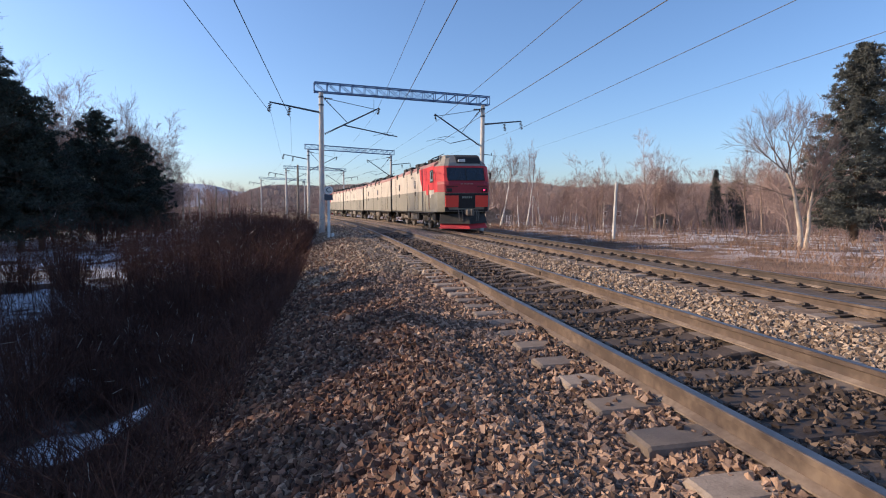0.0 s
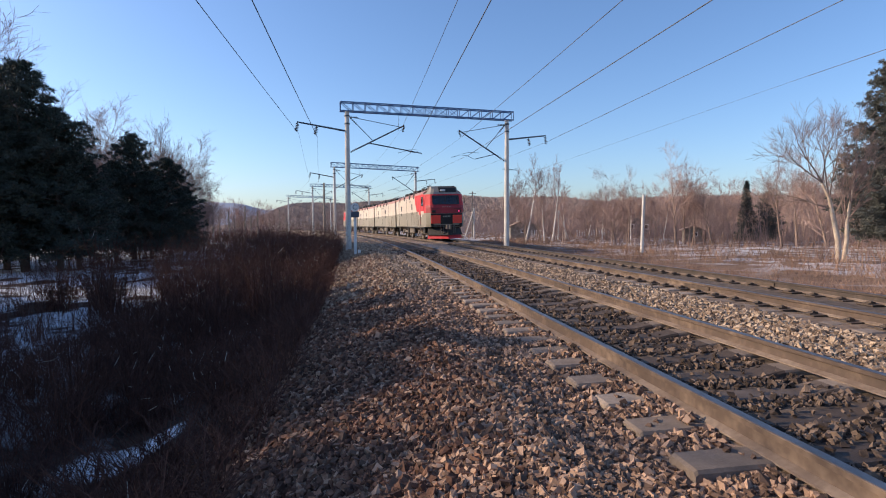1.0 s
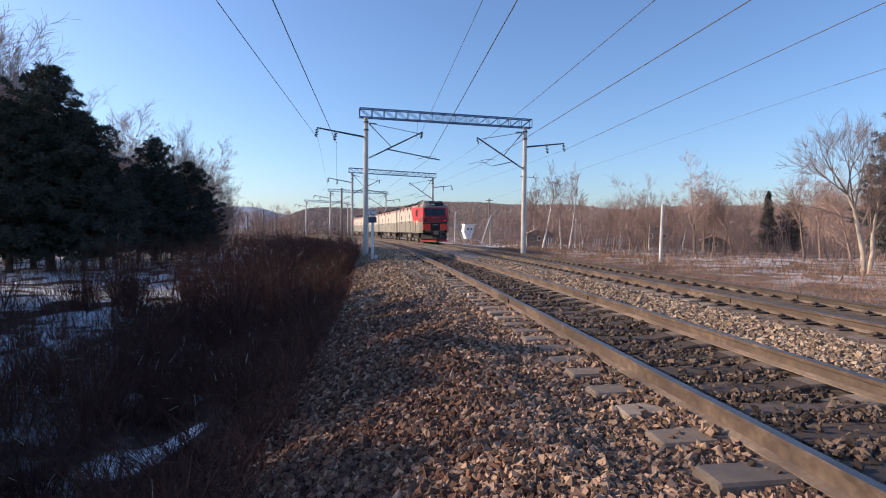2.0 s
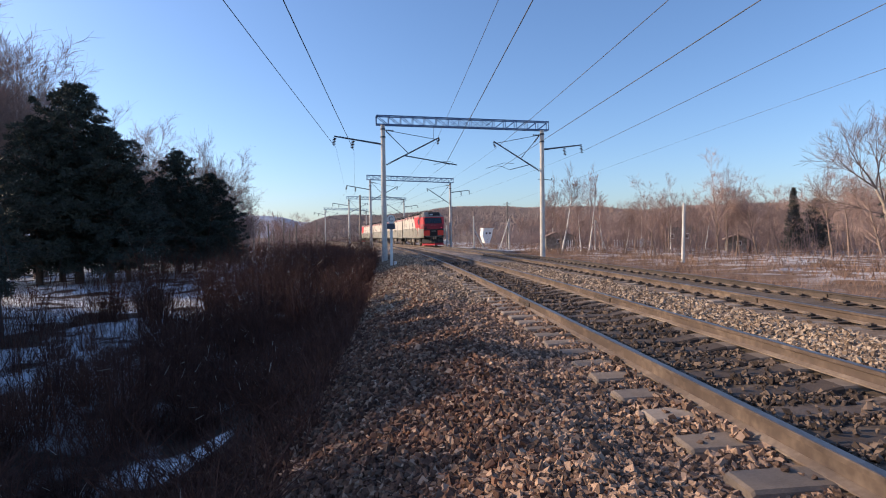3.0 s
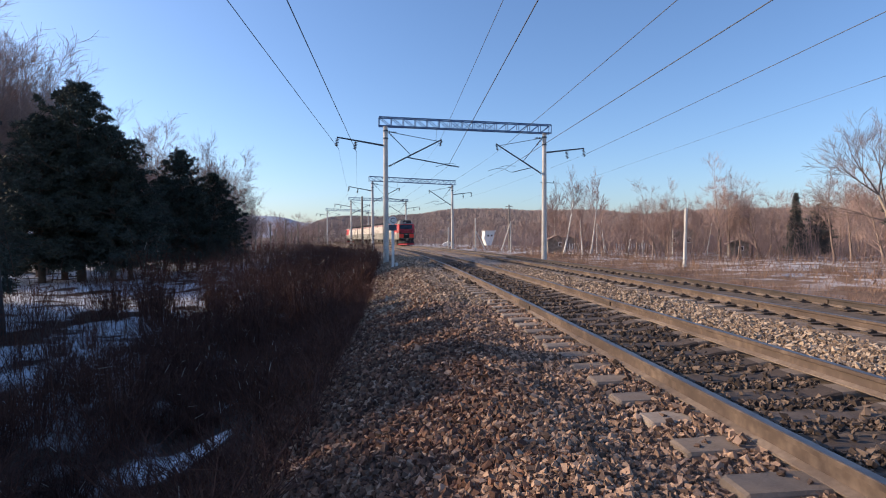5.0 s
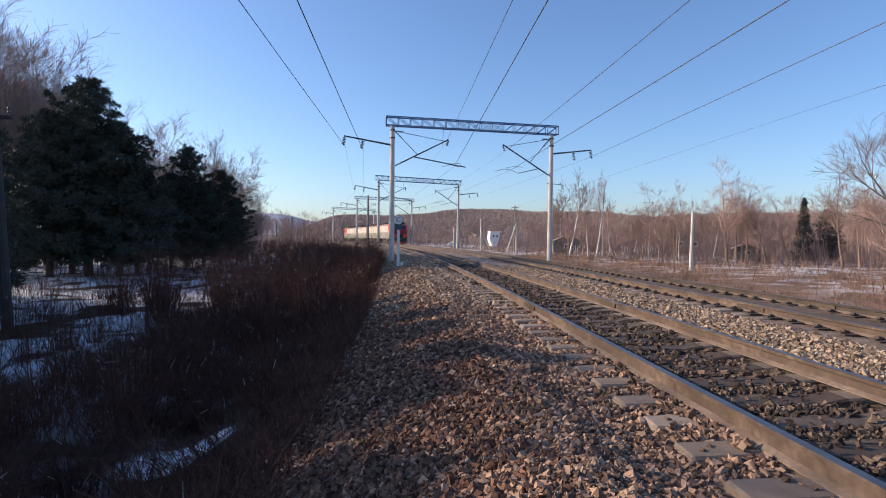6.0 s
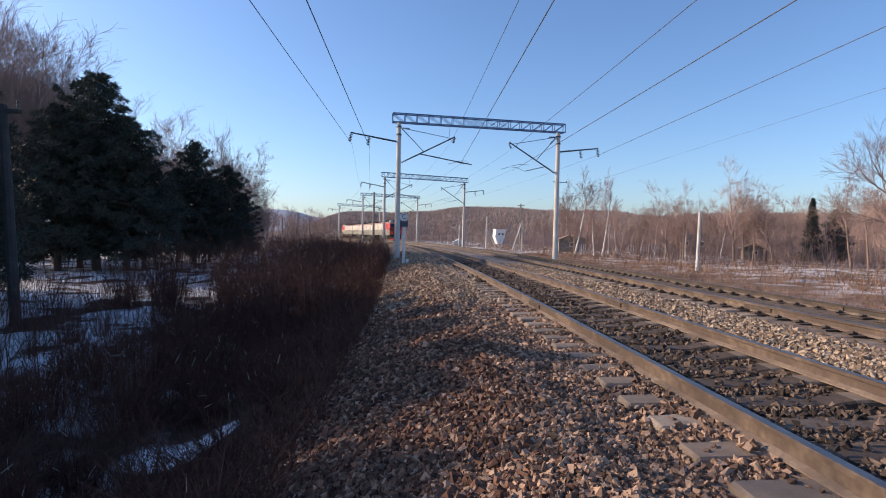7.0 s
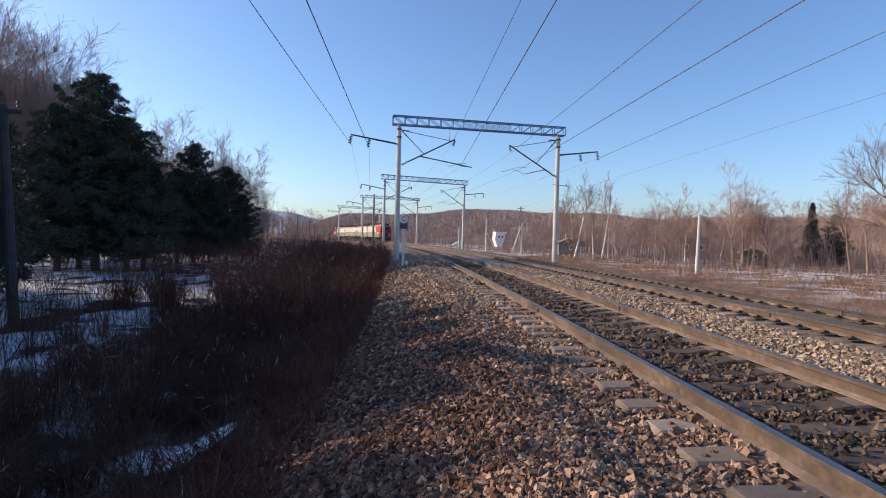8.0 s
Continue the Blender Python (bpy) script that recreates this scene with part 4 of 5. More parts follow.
        # lower face: red panels, dark centre, tail lights, plate bars, emblem bars
        for x in (-0.86, 0.86):
            part("buffer_panel", panel(x - 0.37, x + 0.37, 1.36, 2.0, 0.06, 0.07), M_ORANGE, o, "bright red square front panel")
            part("buffer_light", Shape().box((x * 1.18, -8.45, 2.3), (0.3, 0.08, 0.18), 0.03), M_BLACK, o, "black lamp cluster")
            part("face_rail", Shape().tube((x - 0.3, -8.52, 2.5), (x + 0.3, -8.52, 2.5), 0.015, 0.015, 5), M_BLACK, o)
        part("tail_light", Shape().tube((0.98, -8.48, 2.3), (0.98, -8.53, 2.3), 0.05, 0.05, 12), M_TAIL, o, "glowing red tail light")
        part("face_band", panel(-1.22, 1.22, 2.14, 2.56, 0.012, 0.03), M_REDSHADE, o)
        part("bumper_band", panel(-1.24, 1.24, 1.12, 2.12, 0.02, 0.04), M_BLACK, o, "black lower face of the cab")
        part("face_panel", panel(-0.48, 0.48, 1.3, 2.1, 0.035, 0.05), M_BLACK, o, "black panel behind the coupler")
        for k in range(5):
            part("plate_bar", Shape().box((-0.24 + 0.12 * k, -8.475, 1.9), (0.08, 0.02, 0.12)), M_OLIVE, o)
        for k, w in enumerate((0.13, 0.16, 0.13, 0.16)):
            part("emblem_bar", Shape().box((-0.3 + 0.19 * k, -8.46, 2.64), (w, 0.02, 0.06)), M_ROOFEDGE, o)
        cp = Shape().box((0, -8.62, 1.06), (0.34, 0.7, 0.34), 0.06)
        cp.box((0.14, -8.98, 1.06), (0.2, 0.2, 0.36), 0.05)
        part("coupler", cp, M_BOGIE, o, "grey steel coupler")
        for x in (-0.5, 0.5, -0.3, 0.62):
            part("brake_hose", Shape().path([(x, -8.45, 1.2), (x * 1.02, -8.62, 0.95), (x * 0.95, -8.6, 0.6)], 0.028, 5), M_BOGIE, o)
        # wedge plough: two swept-back blades with a red lower edge
        for sg in (-1, 1):
            for nm, z_lo, z_hi, out, mt, lb in (("plough_blade", 0.44, 1.0, 0.0, M_BLACK, "black swept-back plough blade"), ("plough_lip", 0.17, 0.45, 0.05, M_RED, "red lower edge of the plough")):
                tip, heel = -8.95 - out, -7.75 - out
                bl = Shape().add([(0, tip, z_lo), (sg * 1.4, heel, z_lo), (sg * 1.3, heel + 0.12, z_hi), (0, tip + 0.3, z_hi), (0, tip + 0.14, z_lo), (sg * 1.4, heel + 0.14, z_lo), (sg * 1.3, heel + 0.26, z_hi), (0, tip + 0.44, z_hi)],
                                 [(0, 1, 2, 3), (4, 7, 6, 5), (0, 4, 5, 1), (1, 5, 6, 2), (2, 6, 7, 3), (3, 7, 4, 0)])
                part(nm, bl, mt, o, lb)
        for sg in (-1, 1):
            # red cab flank with slanted end
            part("red_flank", Shape().slab([(y0 - 0.02, 2.36), (y0 - 0.02, 3.72), (-3.05, 3.72), (-3.3, 3.1), (-3.75, 2.65), (-3.95, 2.36)], 0, sg * (HW + 0.001), sg * (HW + 0.012)), M_RED, o, "red flank panel with slanted end")
            part("flank_band", Shape().slab([(y0 - 0.02, 2.1), (y0 - 0.02, 2.352), (-4.55, 2.352), (-4.7, 2.1)], 0, sg * (HW + 0.001), sg * (HW + 0.01)), M_CREAM, o)
            cw = part("cab_side_window", Shape().slab([(-7.0, 2.78), (-6.9, 3.5), (-6.15, 3.5), (-6.15, 2.78)], 0, sg * (HW + 0.004), sg * (HW + 0.03)), M_BLACK, o, "dark cab side window")
            part("pane", Shape().slab([(-6.88, 2.86), (-6.8, 3.42), (-6.25, 3.42), (-6.25, 2.86)], 0, sg * (HW + 0.03), sg * (HW + 0.036)), M_GLASS, cw)
            dr = part("cab_door", Shape().slab([(-5.85, 1.3), (-5.85, 3.6), (-5.1, 3.6), (-5.1, 1.3)], 0, sg * (HW + 0.013), sg * (HW + 0.022)), M_RED, o, "red cab door")
            for yy in (-5.95, -5.0):
                part("handrail", Shape().tube((sg * (HW + 0.07), yy, 1.15), (sg * (HW + 0.07), yy, 2.7), 0.012, 0.012, 6), M_BOGIE, dr)
            part("door_lower", Shape().slab([(-5.83, 1.2), (-5.83, 2.1), (-5.12, 2.1), (-5.12, 1.2)], 0, sg * (HW + 0.023), sg * (HW + 0.028)), M_OLIVE, dr)
            ld = Shape()
            for zz in (0.45, 0.72, 0.98):
                ld.box((sg * 1.42, -5.48, zz), (0.18, 0.5, 0.03))
            ld.box((sg * 1.48, -5.74, 0.75), (0.03, 0.03, 0.7)).box((sg * 1.48, -5.22, 0.75), (0.03, 0.03, 0.7))
            part("cab_steps", ld, M_BOGIE, o)
            for k in range(2):
                part("side_marker", Shape().box((sg * (HW + 0.01), -6.2 + 0.9 * k, 2.0), (0.03, 0.18, 0.2), 0.01), M_WHITE, o)
            mir = Shape().tube((sg * HW, -7.2, 3.3), (sg * (HW + 0.2), -7.3, 3.3), 0.015, 0.015, 5).box((sg * (HW + 0.2), -7.3, 3.15), (0.06, 0.1, 0.4), 0.02)
            part("mirror", mir, M_BLACK, o)
    return o


TRAIN = []
WHEELS = []
for i_sec, cab in enumerate((True, False, False, True)):
    wh = []
    TRAIN.append((section(cab, wh), i_sec))
    WHEELS.append(wh)


# ---------- trackside things ----------
def whistle_post(s, d):
    p = ground_point(s, d, -0.1)
    o = thing("whistle_post", "white trackside post with dark round whistle sign", "sign", pose(p.x, p.y, p.z, 0, 0, -2))
    part("post", Shape().box((0, 0, 1.1), (0.14, 0.11, 2.2), 0.015), M_WHITE, o, "white painted concrete post")
    part("foot_block", Shape().box((0.2, -0.05, 0.18), (0.14, 0.14, 0.36), 0.02), M_WHITE, o)
    sg = part("sign_disc", Shape().tube((0, -0.09, 2.54), (0, -0.12, 2.54), 0.22, 0.22, 24), M_WHITE, o, "round pale sign plate")
    part("sign_plate", Shape().box((0, -0.1, 2.18), (0.42, 0.03, 0.3), 0.04), M_SIGN, o, "dark blue plate below the disc")
    cu = bpy.data.curves.new("letter", "FONT")
    cu.body, cu.size, cu.align_x, cu.align_y, cu.extrude = "C", 0.36, "CENTER", "CENTER", 0.004
    tmp = bpy.data.objects.new("letter", cu)
    scene.collection.objects.link(tmp)
    me = bpy.data.meshes.new_from_object(tmp.evaluated_get(bpy.context.evaluated_depsgraph_get()))
    bpy.data.objects.remove(tmp)
    me.materials.clear()
    me.materials.append(M_SIGN)
    part("letter", me, None, sg, "dark letter C", pose(0, -0.127, 2.54, 90, 0, 0))
    return o


whistle_post(28.0, -0.05)


def simple_pole(name, label, x, y, z, h, r0, r1, material, lean=(0, 0), arm=None):
    o = thing(name, label, "pole", pose(x, y, z))
    part("shaft", Shape().tube((0, 0, -0.2), (lean[0], lean[1], h), r0, r1, 9), material, o)
    if arm:
        part("crossarm", Shape().box((lean[0], lean[1], h - 0.15), (arm, 0.09, 0.1), 0.01), material, o)
        for k in (-0.42, 0.42):
            part("insulator", insulator(Shape(), (lean[0] + arm * k, lean[1], h - 0.1), (lean[0] + arm * k, lean[1], h + 0.16), 0.05, 2), M_INSUL, o)
    return o


simple_pole("concrete_post", "pale concrete post in the dry grass", 20.22, 37.92, -1.1, 4.35, 0.13, 0.1, M_MAST, (0.1, 0))
simple_pole("wooden_pole", "dark leaning wooden pole with short crossarm in snow", -9.94, 13.67, -1.5, 5.65, 0.13, 0.1, M_WOODDARK, (-0.45, 0.15), 0.9)
simple_pole("concrete_post", "pale slender post beside the track", 5.0 + 1.4, 84.5, -0.9, 3.6, 0.14, 0.11, M_MAST)


def braced_pole(x, y, h, reach, r=0.13, up=None):
    o = thing("braced_pole", "pale pole with slanting brace", "pole", pose(x, y, -1.15))
    part("shaft", Shape().tube((0, 0, 0), (0, 0, h), r, r * 0.75, 8), M_MAST, o)
    part("brace", Shape().tube((reach, 0, 0), (0.05 * reach, 0, h * (up or 0.92)), r * 0.8, r * 0.7, 8), M_MAST, o)
    return o


braced_pole(16.0, 82.6, 4.7, -1.5)
braced_pole(11.3, 89.2, 5.4, 1.7, 0.15, 0.6)
braced_pole(25.6, 71.1, 4.1, 1.5, 0.1, 0.98)


def gable_hut(name, label, x, y, w, d, wall_h, roof_h, turn, wall_mat, roof_mat, windows):
    o = thing(name, label, "hut", pose(x, y, -1.05, 0, 0, turn))
    part("wall", Shape().slab([(-w / 2, 0), (w / 2, 0), (w / 2, wall_h), (0, wall_h + roof_h), (-w / 2, wall_h)], 1, -d / 2, d / 2), wall_mat, o)
    for sg in (-1, 1):
        a = Shape().slab([(0, wall_h + roof_h + 0.08), (sg * (w / 2 + 0.3), wall_h - 0.1), (sg * (w / 2 + 0.3), wall_h - 0.2), (0, wall_h + roof_h - 0.03)], 1, -d / 2 - 0.25, d / 2 + 0.25)
        part("roof_slope", a, roof_mat, o)
    for wx, wz, ww, wh in windows:
        f = part("window", Shape().box((wx, -d / 2 - 0.03, wz), (ww, 0.06, wh), 0.01), M_WHITE, o)
        part("pane", Shape().box((wx, -d / 2 - 0.065, wz), (ww * 0.75, 0.02, wh * 0.75)), M_GLASS, f)
    return o


cottage = thing("garden_house", "small white summer house with a steep overhanging gable", "hut", pose(20.1, 134, -1.05, 0, 0, 8) @ Matrix.Scale(0.86, 4))
part("wall", Shape().slab([(-0.7, 0), (0.6, 0), (1.35, 2.0), (1.75, 4.1), (-1.2, 4.1), (-1.5, 2.2)], 1, -1.4, 1.4), M_WHITE, cottage)
part("roof", Shape().slab([(-1.5, 4.1), (2.1, 4.1), (1.9, 4.35), (-1.2, 4.35)], 1, -1.7, 1.7), M_WHITE, cottage)
for wx in (-0.3, 0.75):
    cw = part("window", Shape().box((wx, -1.43, 2.9), (0.62, 0.06, 0.66), 0.01), M_WHITE, cottage)
    part("pane", Shape().box((wx, -1.47, 2.9), (0.5, 0.02, 0.54)), M_GLASS, cw)
gable_hut("garden_shed", "small weathered wooden shed among birches", 21.7, 77, 2.8, 2.4, 1.8, 0.6, -8, M_WOOD, M_ROOFSHEET, ((0.4, 1.1, 0.6, 0.6),))
gable_hut("garden_shed", "low shed with brown sheet roof", 29.0, 100, 5.2, 3.4, 1.7, 0.8, 6, M_WOOD, M_ROOFSHEET, ((-0.8, 1.0, 0.7, 0.6),))
gable_hut("garden_shed", "small open-sided plank shed behind bushes", 36.5, 57, 1.9, 1.6, 1.5, 0.3, -25, M_WOOD, M_ROOFSHEET, ((0.2, 0.9, 0.5, 0.5),))
gable_hut("garden_house", "pale low house far behind the track", 9.6, 128, 2.4, 2.0, 0.5, 0.6, 0, M_WHITE, M_WHITE, ((0.2, 0.35, 0.3, 0.3),))
gable_hut("garden_house", "greyish cottage hidden behind bare trees", 48.0, 92, 7.0, 5.0, 2.4, 2.0, -20, M_WOOD, M_ROOFSHEET, ((-1.2, 1.5, 0.9, 0.9), (1.2, 1.5, 0.9, 0.9)))
for x, y, n_f, turn in ((22.5, 83, 14, 8), (33.5, 84, 16, -6)):
    fence = thing("picket_fence", "low broken grey picket fence by the gardens", "fence", pose(x, y, -1.05, 0, 0, turn))
    for zz in (0.3, 0.85):
        part("rail_board", Shape().box((n_f * 0.2, 0.05, zz), (n_f * 0.4 + 0.2, 0.04, 0.08)), M_WOOD, fence)
    pk = Shape().box((0, 0, 0.55), (0.12, 0.03, 1.15)).mesh("picket")
    pk.materials.append(M_WHITE)
    for k in range(n_f):
        part("picket", pk, None, fence, m=pose(k * 0.4, 0, float(rng.normal(0, 0.06)), 0, float(rng.normal(0, 3)), 0))

# row of old posts behind the brush
post_me = Shape().tube((0, 0, -0.2), (0, 0, 1), 0.1, 0.08, 7).mesh("old_post")
post_me.materials.append(M_WOOD)
for k, (bear, dist, h) in enumerate(((-17.6, 62, 5.4), (-16.9, 70, 5.2), (-15.6, 66, 6.2), (-15.0, 75, 5.0), (-14.1, 68, 5.6), (-13.6, 80, 5.0), (-12.7, 70, 6.6), (-12.1, 84, 5.2), (-11.4, 74, 5.8), (-10.3, 90, 5.6), (-9.4, 84, 6.4), (-8.6, 95, 5.4), (-18.4, 75, 5.4), (-16.2, 85, 5.8))):
    b = radians(bear)
    ob = part("old_post", post_me, None, None, "", pose(math.sin(b) * dist, math.cos(b) * dist, -1.3, float(rng.normal(0, 1.5)), float(rng.normal(0, 1.5)), 0) @ Matrix.Diagonal((1, 1, h * 0.72, 1)))
    tagged(ob, "grey weathered wooden post standing in the scrub", "post", "old posts behind the brush")

# ---------- trees ----------
def polar(bearing, dist):
    b = radians(bearing)
    return math.sin(b) * dist, math.cos(b) * dist


PINES = [pine_meshes(1, 10.0, 3.7, 0.12, 120), pine_meshes(2, 10.0, 3.2, 0.1, 110), pine_meshes(3, 14.1, 4.1, 0.08, 250, 60, 0.0)]
DARKPINE = "dense dark pine tree with uneven crown"
for bearing, dist, h, turn, v in ((-30.4, 37, 11.5, 20, 0), (-28.0, 36, 9.0, 130, 0), (-33.2, 37, 9.4, 60, 0), (-26.6, 37, 7.0, 250, 0), (-31.6, 40, 9.6, 150, 0),
                                  (-22.4, 47, 9.5, 10, 1), (-19.4, 48, 7.9, 80, 0), (-23.8, 46, 7.2, 200, 0), (-17.9, 50, 5.8, 300, 1), (-21.0, 46, 6.6, 40, 0), (-35.6, 39, 5.6, 330, 1)):
    x, y = polar(bearing, dist)
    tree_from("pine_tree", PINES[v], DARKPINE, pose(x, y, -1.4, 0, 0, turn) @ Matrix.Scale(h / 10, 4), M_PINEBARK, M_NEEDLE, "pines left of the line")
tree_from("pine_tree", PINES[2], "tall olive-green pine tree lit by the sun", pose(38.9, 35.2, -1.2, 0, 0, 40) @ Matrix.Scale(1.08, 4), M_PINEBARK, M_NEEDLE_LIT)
FIR = [pine_meshes(5, 8.4, 1.7, 0.06, 110, 40, 1.0), pine_meshes(6, 7.0, 2.4, 0.08, 100, 40, 0.3)]
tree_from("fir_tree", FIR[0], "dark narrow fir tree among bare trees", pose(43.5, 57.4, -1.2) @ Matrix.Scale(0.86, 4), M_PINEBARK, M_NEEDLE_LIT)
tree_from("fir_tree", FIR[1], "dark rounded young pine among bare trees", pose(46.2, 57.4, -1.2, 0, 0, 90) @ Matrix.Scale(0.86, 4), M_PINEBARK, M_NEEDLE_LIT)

BARE = [bare_tree_meshes(11, 10, 0.15, 0.3, 0.8, 3), bare_tree_meshes(12, 10, 0.14, 0.42, 0.55, 3), bare_tree_meshes(13, 10, 0.15, 0.2, 0.8, 3), bare_tree_meshes(14, 10, 0.15, 0.45, 0.65, 3)]
BIRCH = [bare_tree_meshes(21, 10, 0.15, 0.66, 0.45, 4, 0.05, 0.005), bare_tree_meshes(22, 10, 0.15, 0.66, 0.45, 4, -0.03, 0.005)]
for bearing, dist, h, v in ((16.5, 70, 9.4, 0), (19.2, 69, 9.0, 1), (18.4, 73, 6.4, 0), (20.6, 78, 6.6, 1), (22.8, 74, 5.6, 0), (24.2, 76, 5.8, 1), (15.4, 82, 7.0, 1), (27.0, 70, 5.6, 0), (30.0, 66, 5.4, 1)):
    x, y = polar(bearing, dist)
    tree_from("birch_tree", BIRCH[v], "white-barked birch with thin bare crown", pose(x, y, -1.15, 0, 0, 37 * x) @ Matrix.Scale(h / 10, 4), M_BIRCH, M_TWIG, "birches by the gardens")


def forked_tree():
    """A pale trunk that leans over and opens into long crooked limbs to one side."""
    rg = np.random.default_rng(31)
    trunk, segs = Shape(), []
    line = [Vector(p) for p in ((0, 0, -0.2), (-0.12, 0, 1.5), (-0.4, 0.1, 3.0), (-0.75, 0.1, 4.3), (-1.2, 0.2, 5.3))]
    for i, (a, b) in enumerate(zip(line, line[1:])):
        trunk.tube(a, b, 0.19 - 0.03 * i, 0.16 - 0.03 * i, 9, False)
    for start, way, ln, r in ((line[4], (-0.55, 0.1, 0.9), 3.0, 0.07), (line[4], (-0.95, -0.2, 0.5), 3.2, 0.06), (line[3], (0.15, 0.3, 1.0), 3.4, 0.07), (line[3], (-0.2, -0.4, 1.0), 3.2, 0.06),
                              (line[2].lerp(line[3], 0.5), (-1.0, 0.1, 0.12), 3.0, 0.055), (line[2], (0.5, 0.1, 0.9), 2.6, 0.05), (line[4], (0.1, 0.0, 1.0), 2.6, 0.06)):
        grow(segs, start, Vector(way).normalized(), ln, r, 3, rg, 0.6, 0.05, 6, 0.006)
    a = np.array([[*s[0], *s[1], s[2], s[3]] for s in segs])
    return trunk.mesh("trunk", True), quick_mesh("crown", *rods(a[:, :3], a[:, 3:6], a[:, 6], a[:, 7]))


FORK = [forked_tree(), bare_tree_meshes(32, 6.6, 0.14, 0.5, 0.5, 3, 0.06)]
tree_from("bare_tree", FORK[0], "forked pale-barked bare tree with crooked limbs", pose(25.5, 26.2, -1.15) @ Matrix.Scale(0.84, 4), M_PALEBARK, M_BARK)
tree_from("bare_tree", FORK[1], "slim pale-barked bare tree beside the tall pine", pose(26.0, 26.4, -1.15), M_PALEBARK, M_TWIG)
r_ = np.random.default_rng(40)
GREYTREE = "leafless grey-brown tree in the winter wood"


def wood(n, bear, dist, rises, low=0.7):
    """Bare trees over a sector; rises: bearing and how high the tops stand there, in degrees."""
    out = []
    for _ in range(n):
        b, d = r_.uniform(*bear), r_.uniform(*dist)
        top = float(np.interp(b, [p[0] for p in rises], [p[1] for p in rises])) * r_.uniform(low, 1.04)
        out.append((*polar(b, d), d * math.tan(radians(top)) + 2.5))
    return out


RIGHT = ((12, 2.4), (22, 2.7), (30, 3.1), (38, 3.4), (44, 4.6), (64, 5.0))
LEFT = ((-62, 17), (-46, 15.5), (-37, 14.6), (-33, 12.6), (-28, 10), (-24, 8.6), (-19.5, 8.2), (-17, 4.6), (-15, 2.6))
spots = wood(135, (13, 64), (56, 125), RIGHT) + wood(26, (-48, -33), (42, 60), LEFT, 0.8) + wood(32, (-33, -16), (52, 70), LEFT, 0.6)
spots += wood(26, (-18, -9), (70, 130), ((-18, 2.6), (-9, 1.6))) + wood(30, (-14, 15), (165, 260), ((-14, 1.4), (15, 1.9)))
spots += wood(16, (-39, -31), (44, 54), LEFT, 0.88) + wood(5, (-19, -16), (52, 60), ((-20, 6.4), (-16, 2.6)), 0.7)
spots += [(*polar(b, d), d * math.tan(radians(e)) + 2.4) for b, d, e in ((25.6, 60, 4.6), (26.8, 63, 4.4), (31.2, 60, 6.4), (32.0, 62, 4.8), (34.4, 61, 4.7), (40.0, 58, 5.6), (41.2, 60, 5.2), (15.6, 84, 4.8), (43.4, 56, 5.4))]
for i, (x, y, h) in enumerate(spots):
    s_, d_ = sd(x, y)
    if -3 < d_ < 16:
        continue
    tree_from("bare_tree", BARE[i % 4], GREYTREE, pose(x, y, -1.3, 0, 0, float(r_.uniform(0, 360))) @ Matrix.Scale(h / 10, 4), M_BARK, M_TWIG, "bare trees of the winter wood")
# the wood carried on, unseen, beside and behind the camera, added for dappled shade
for x, y, h in ((-15.6, 6.4, 7.0), (-16.4, 9.6, 7.6), (-19.2, 8.2, 9.0), (-18.8, 12.2, 9.0), (-21.0, 4.9, 9.0), (-20.5, 14.8, 10.0), (-17.5, 2.5, 8.0), (-23.0, 10.5, 11.0), (-25, 17, 11), (-22, -2, 10), (-18, -5, 8), (-24, 0.5, 11)):
    tree_from("bare_tree", BARE[int(y) % 4], GREYTREE, pose(x, y, -1.4, 0, 0, 50 * y) @ Matrix.Scale(h / 10, 4), M_BARK, M_TWIG, "bare trees of the winter wood")
# unseen row of pines, added and sized to shade the ditch and shoulder
for x, y, h, v in ((-14.2, 17.2, 7.2, 1), (-13.4, 15.2, 7.0, 0), (-14.0, 13.4, 7.7, 1), (-13.2, 11.6, 7.4, 0), (-13.8, 9.8, 8.0, 1), (-12.6, 8.2, 6.9, 0), (-13.4, 6.4, 7.1, 0), (-12.4, 4.6, 6.7, 0), (-13.2, 2.8, 7.0, 1), (-12.4, 1.0, 6.8, 0),
                   (-14.0, -1.0, 7.2, 0), (-15.5, -4.0, 7.0, 1), (-17.5, 15.4, 6.6, 0), (-20.5, 19.5, 7.0, 1), (-23.5, 21.5, 7.6, 0), (-10.8, 6.8, 4.8, 1), (-10.6, 3.4, 4.8, 1), (-10.2, 0.2, 4.8, 0)):
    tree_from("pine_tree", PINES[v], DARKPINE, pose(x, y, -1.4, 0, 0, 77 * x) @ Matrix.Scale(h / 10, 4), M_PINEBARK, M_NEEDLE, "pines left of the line")


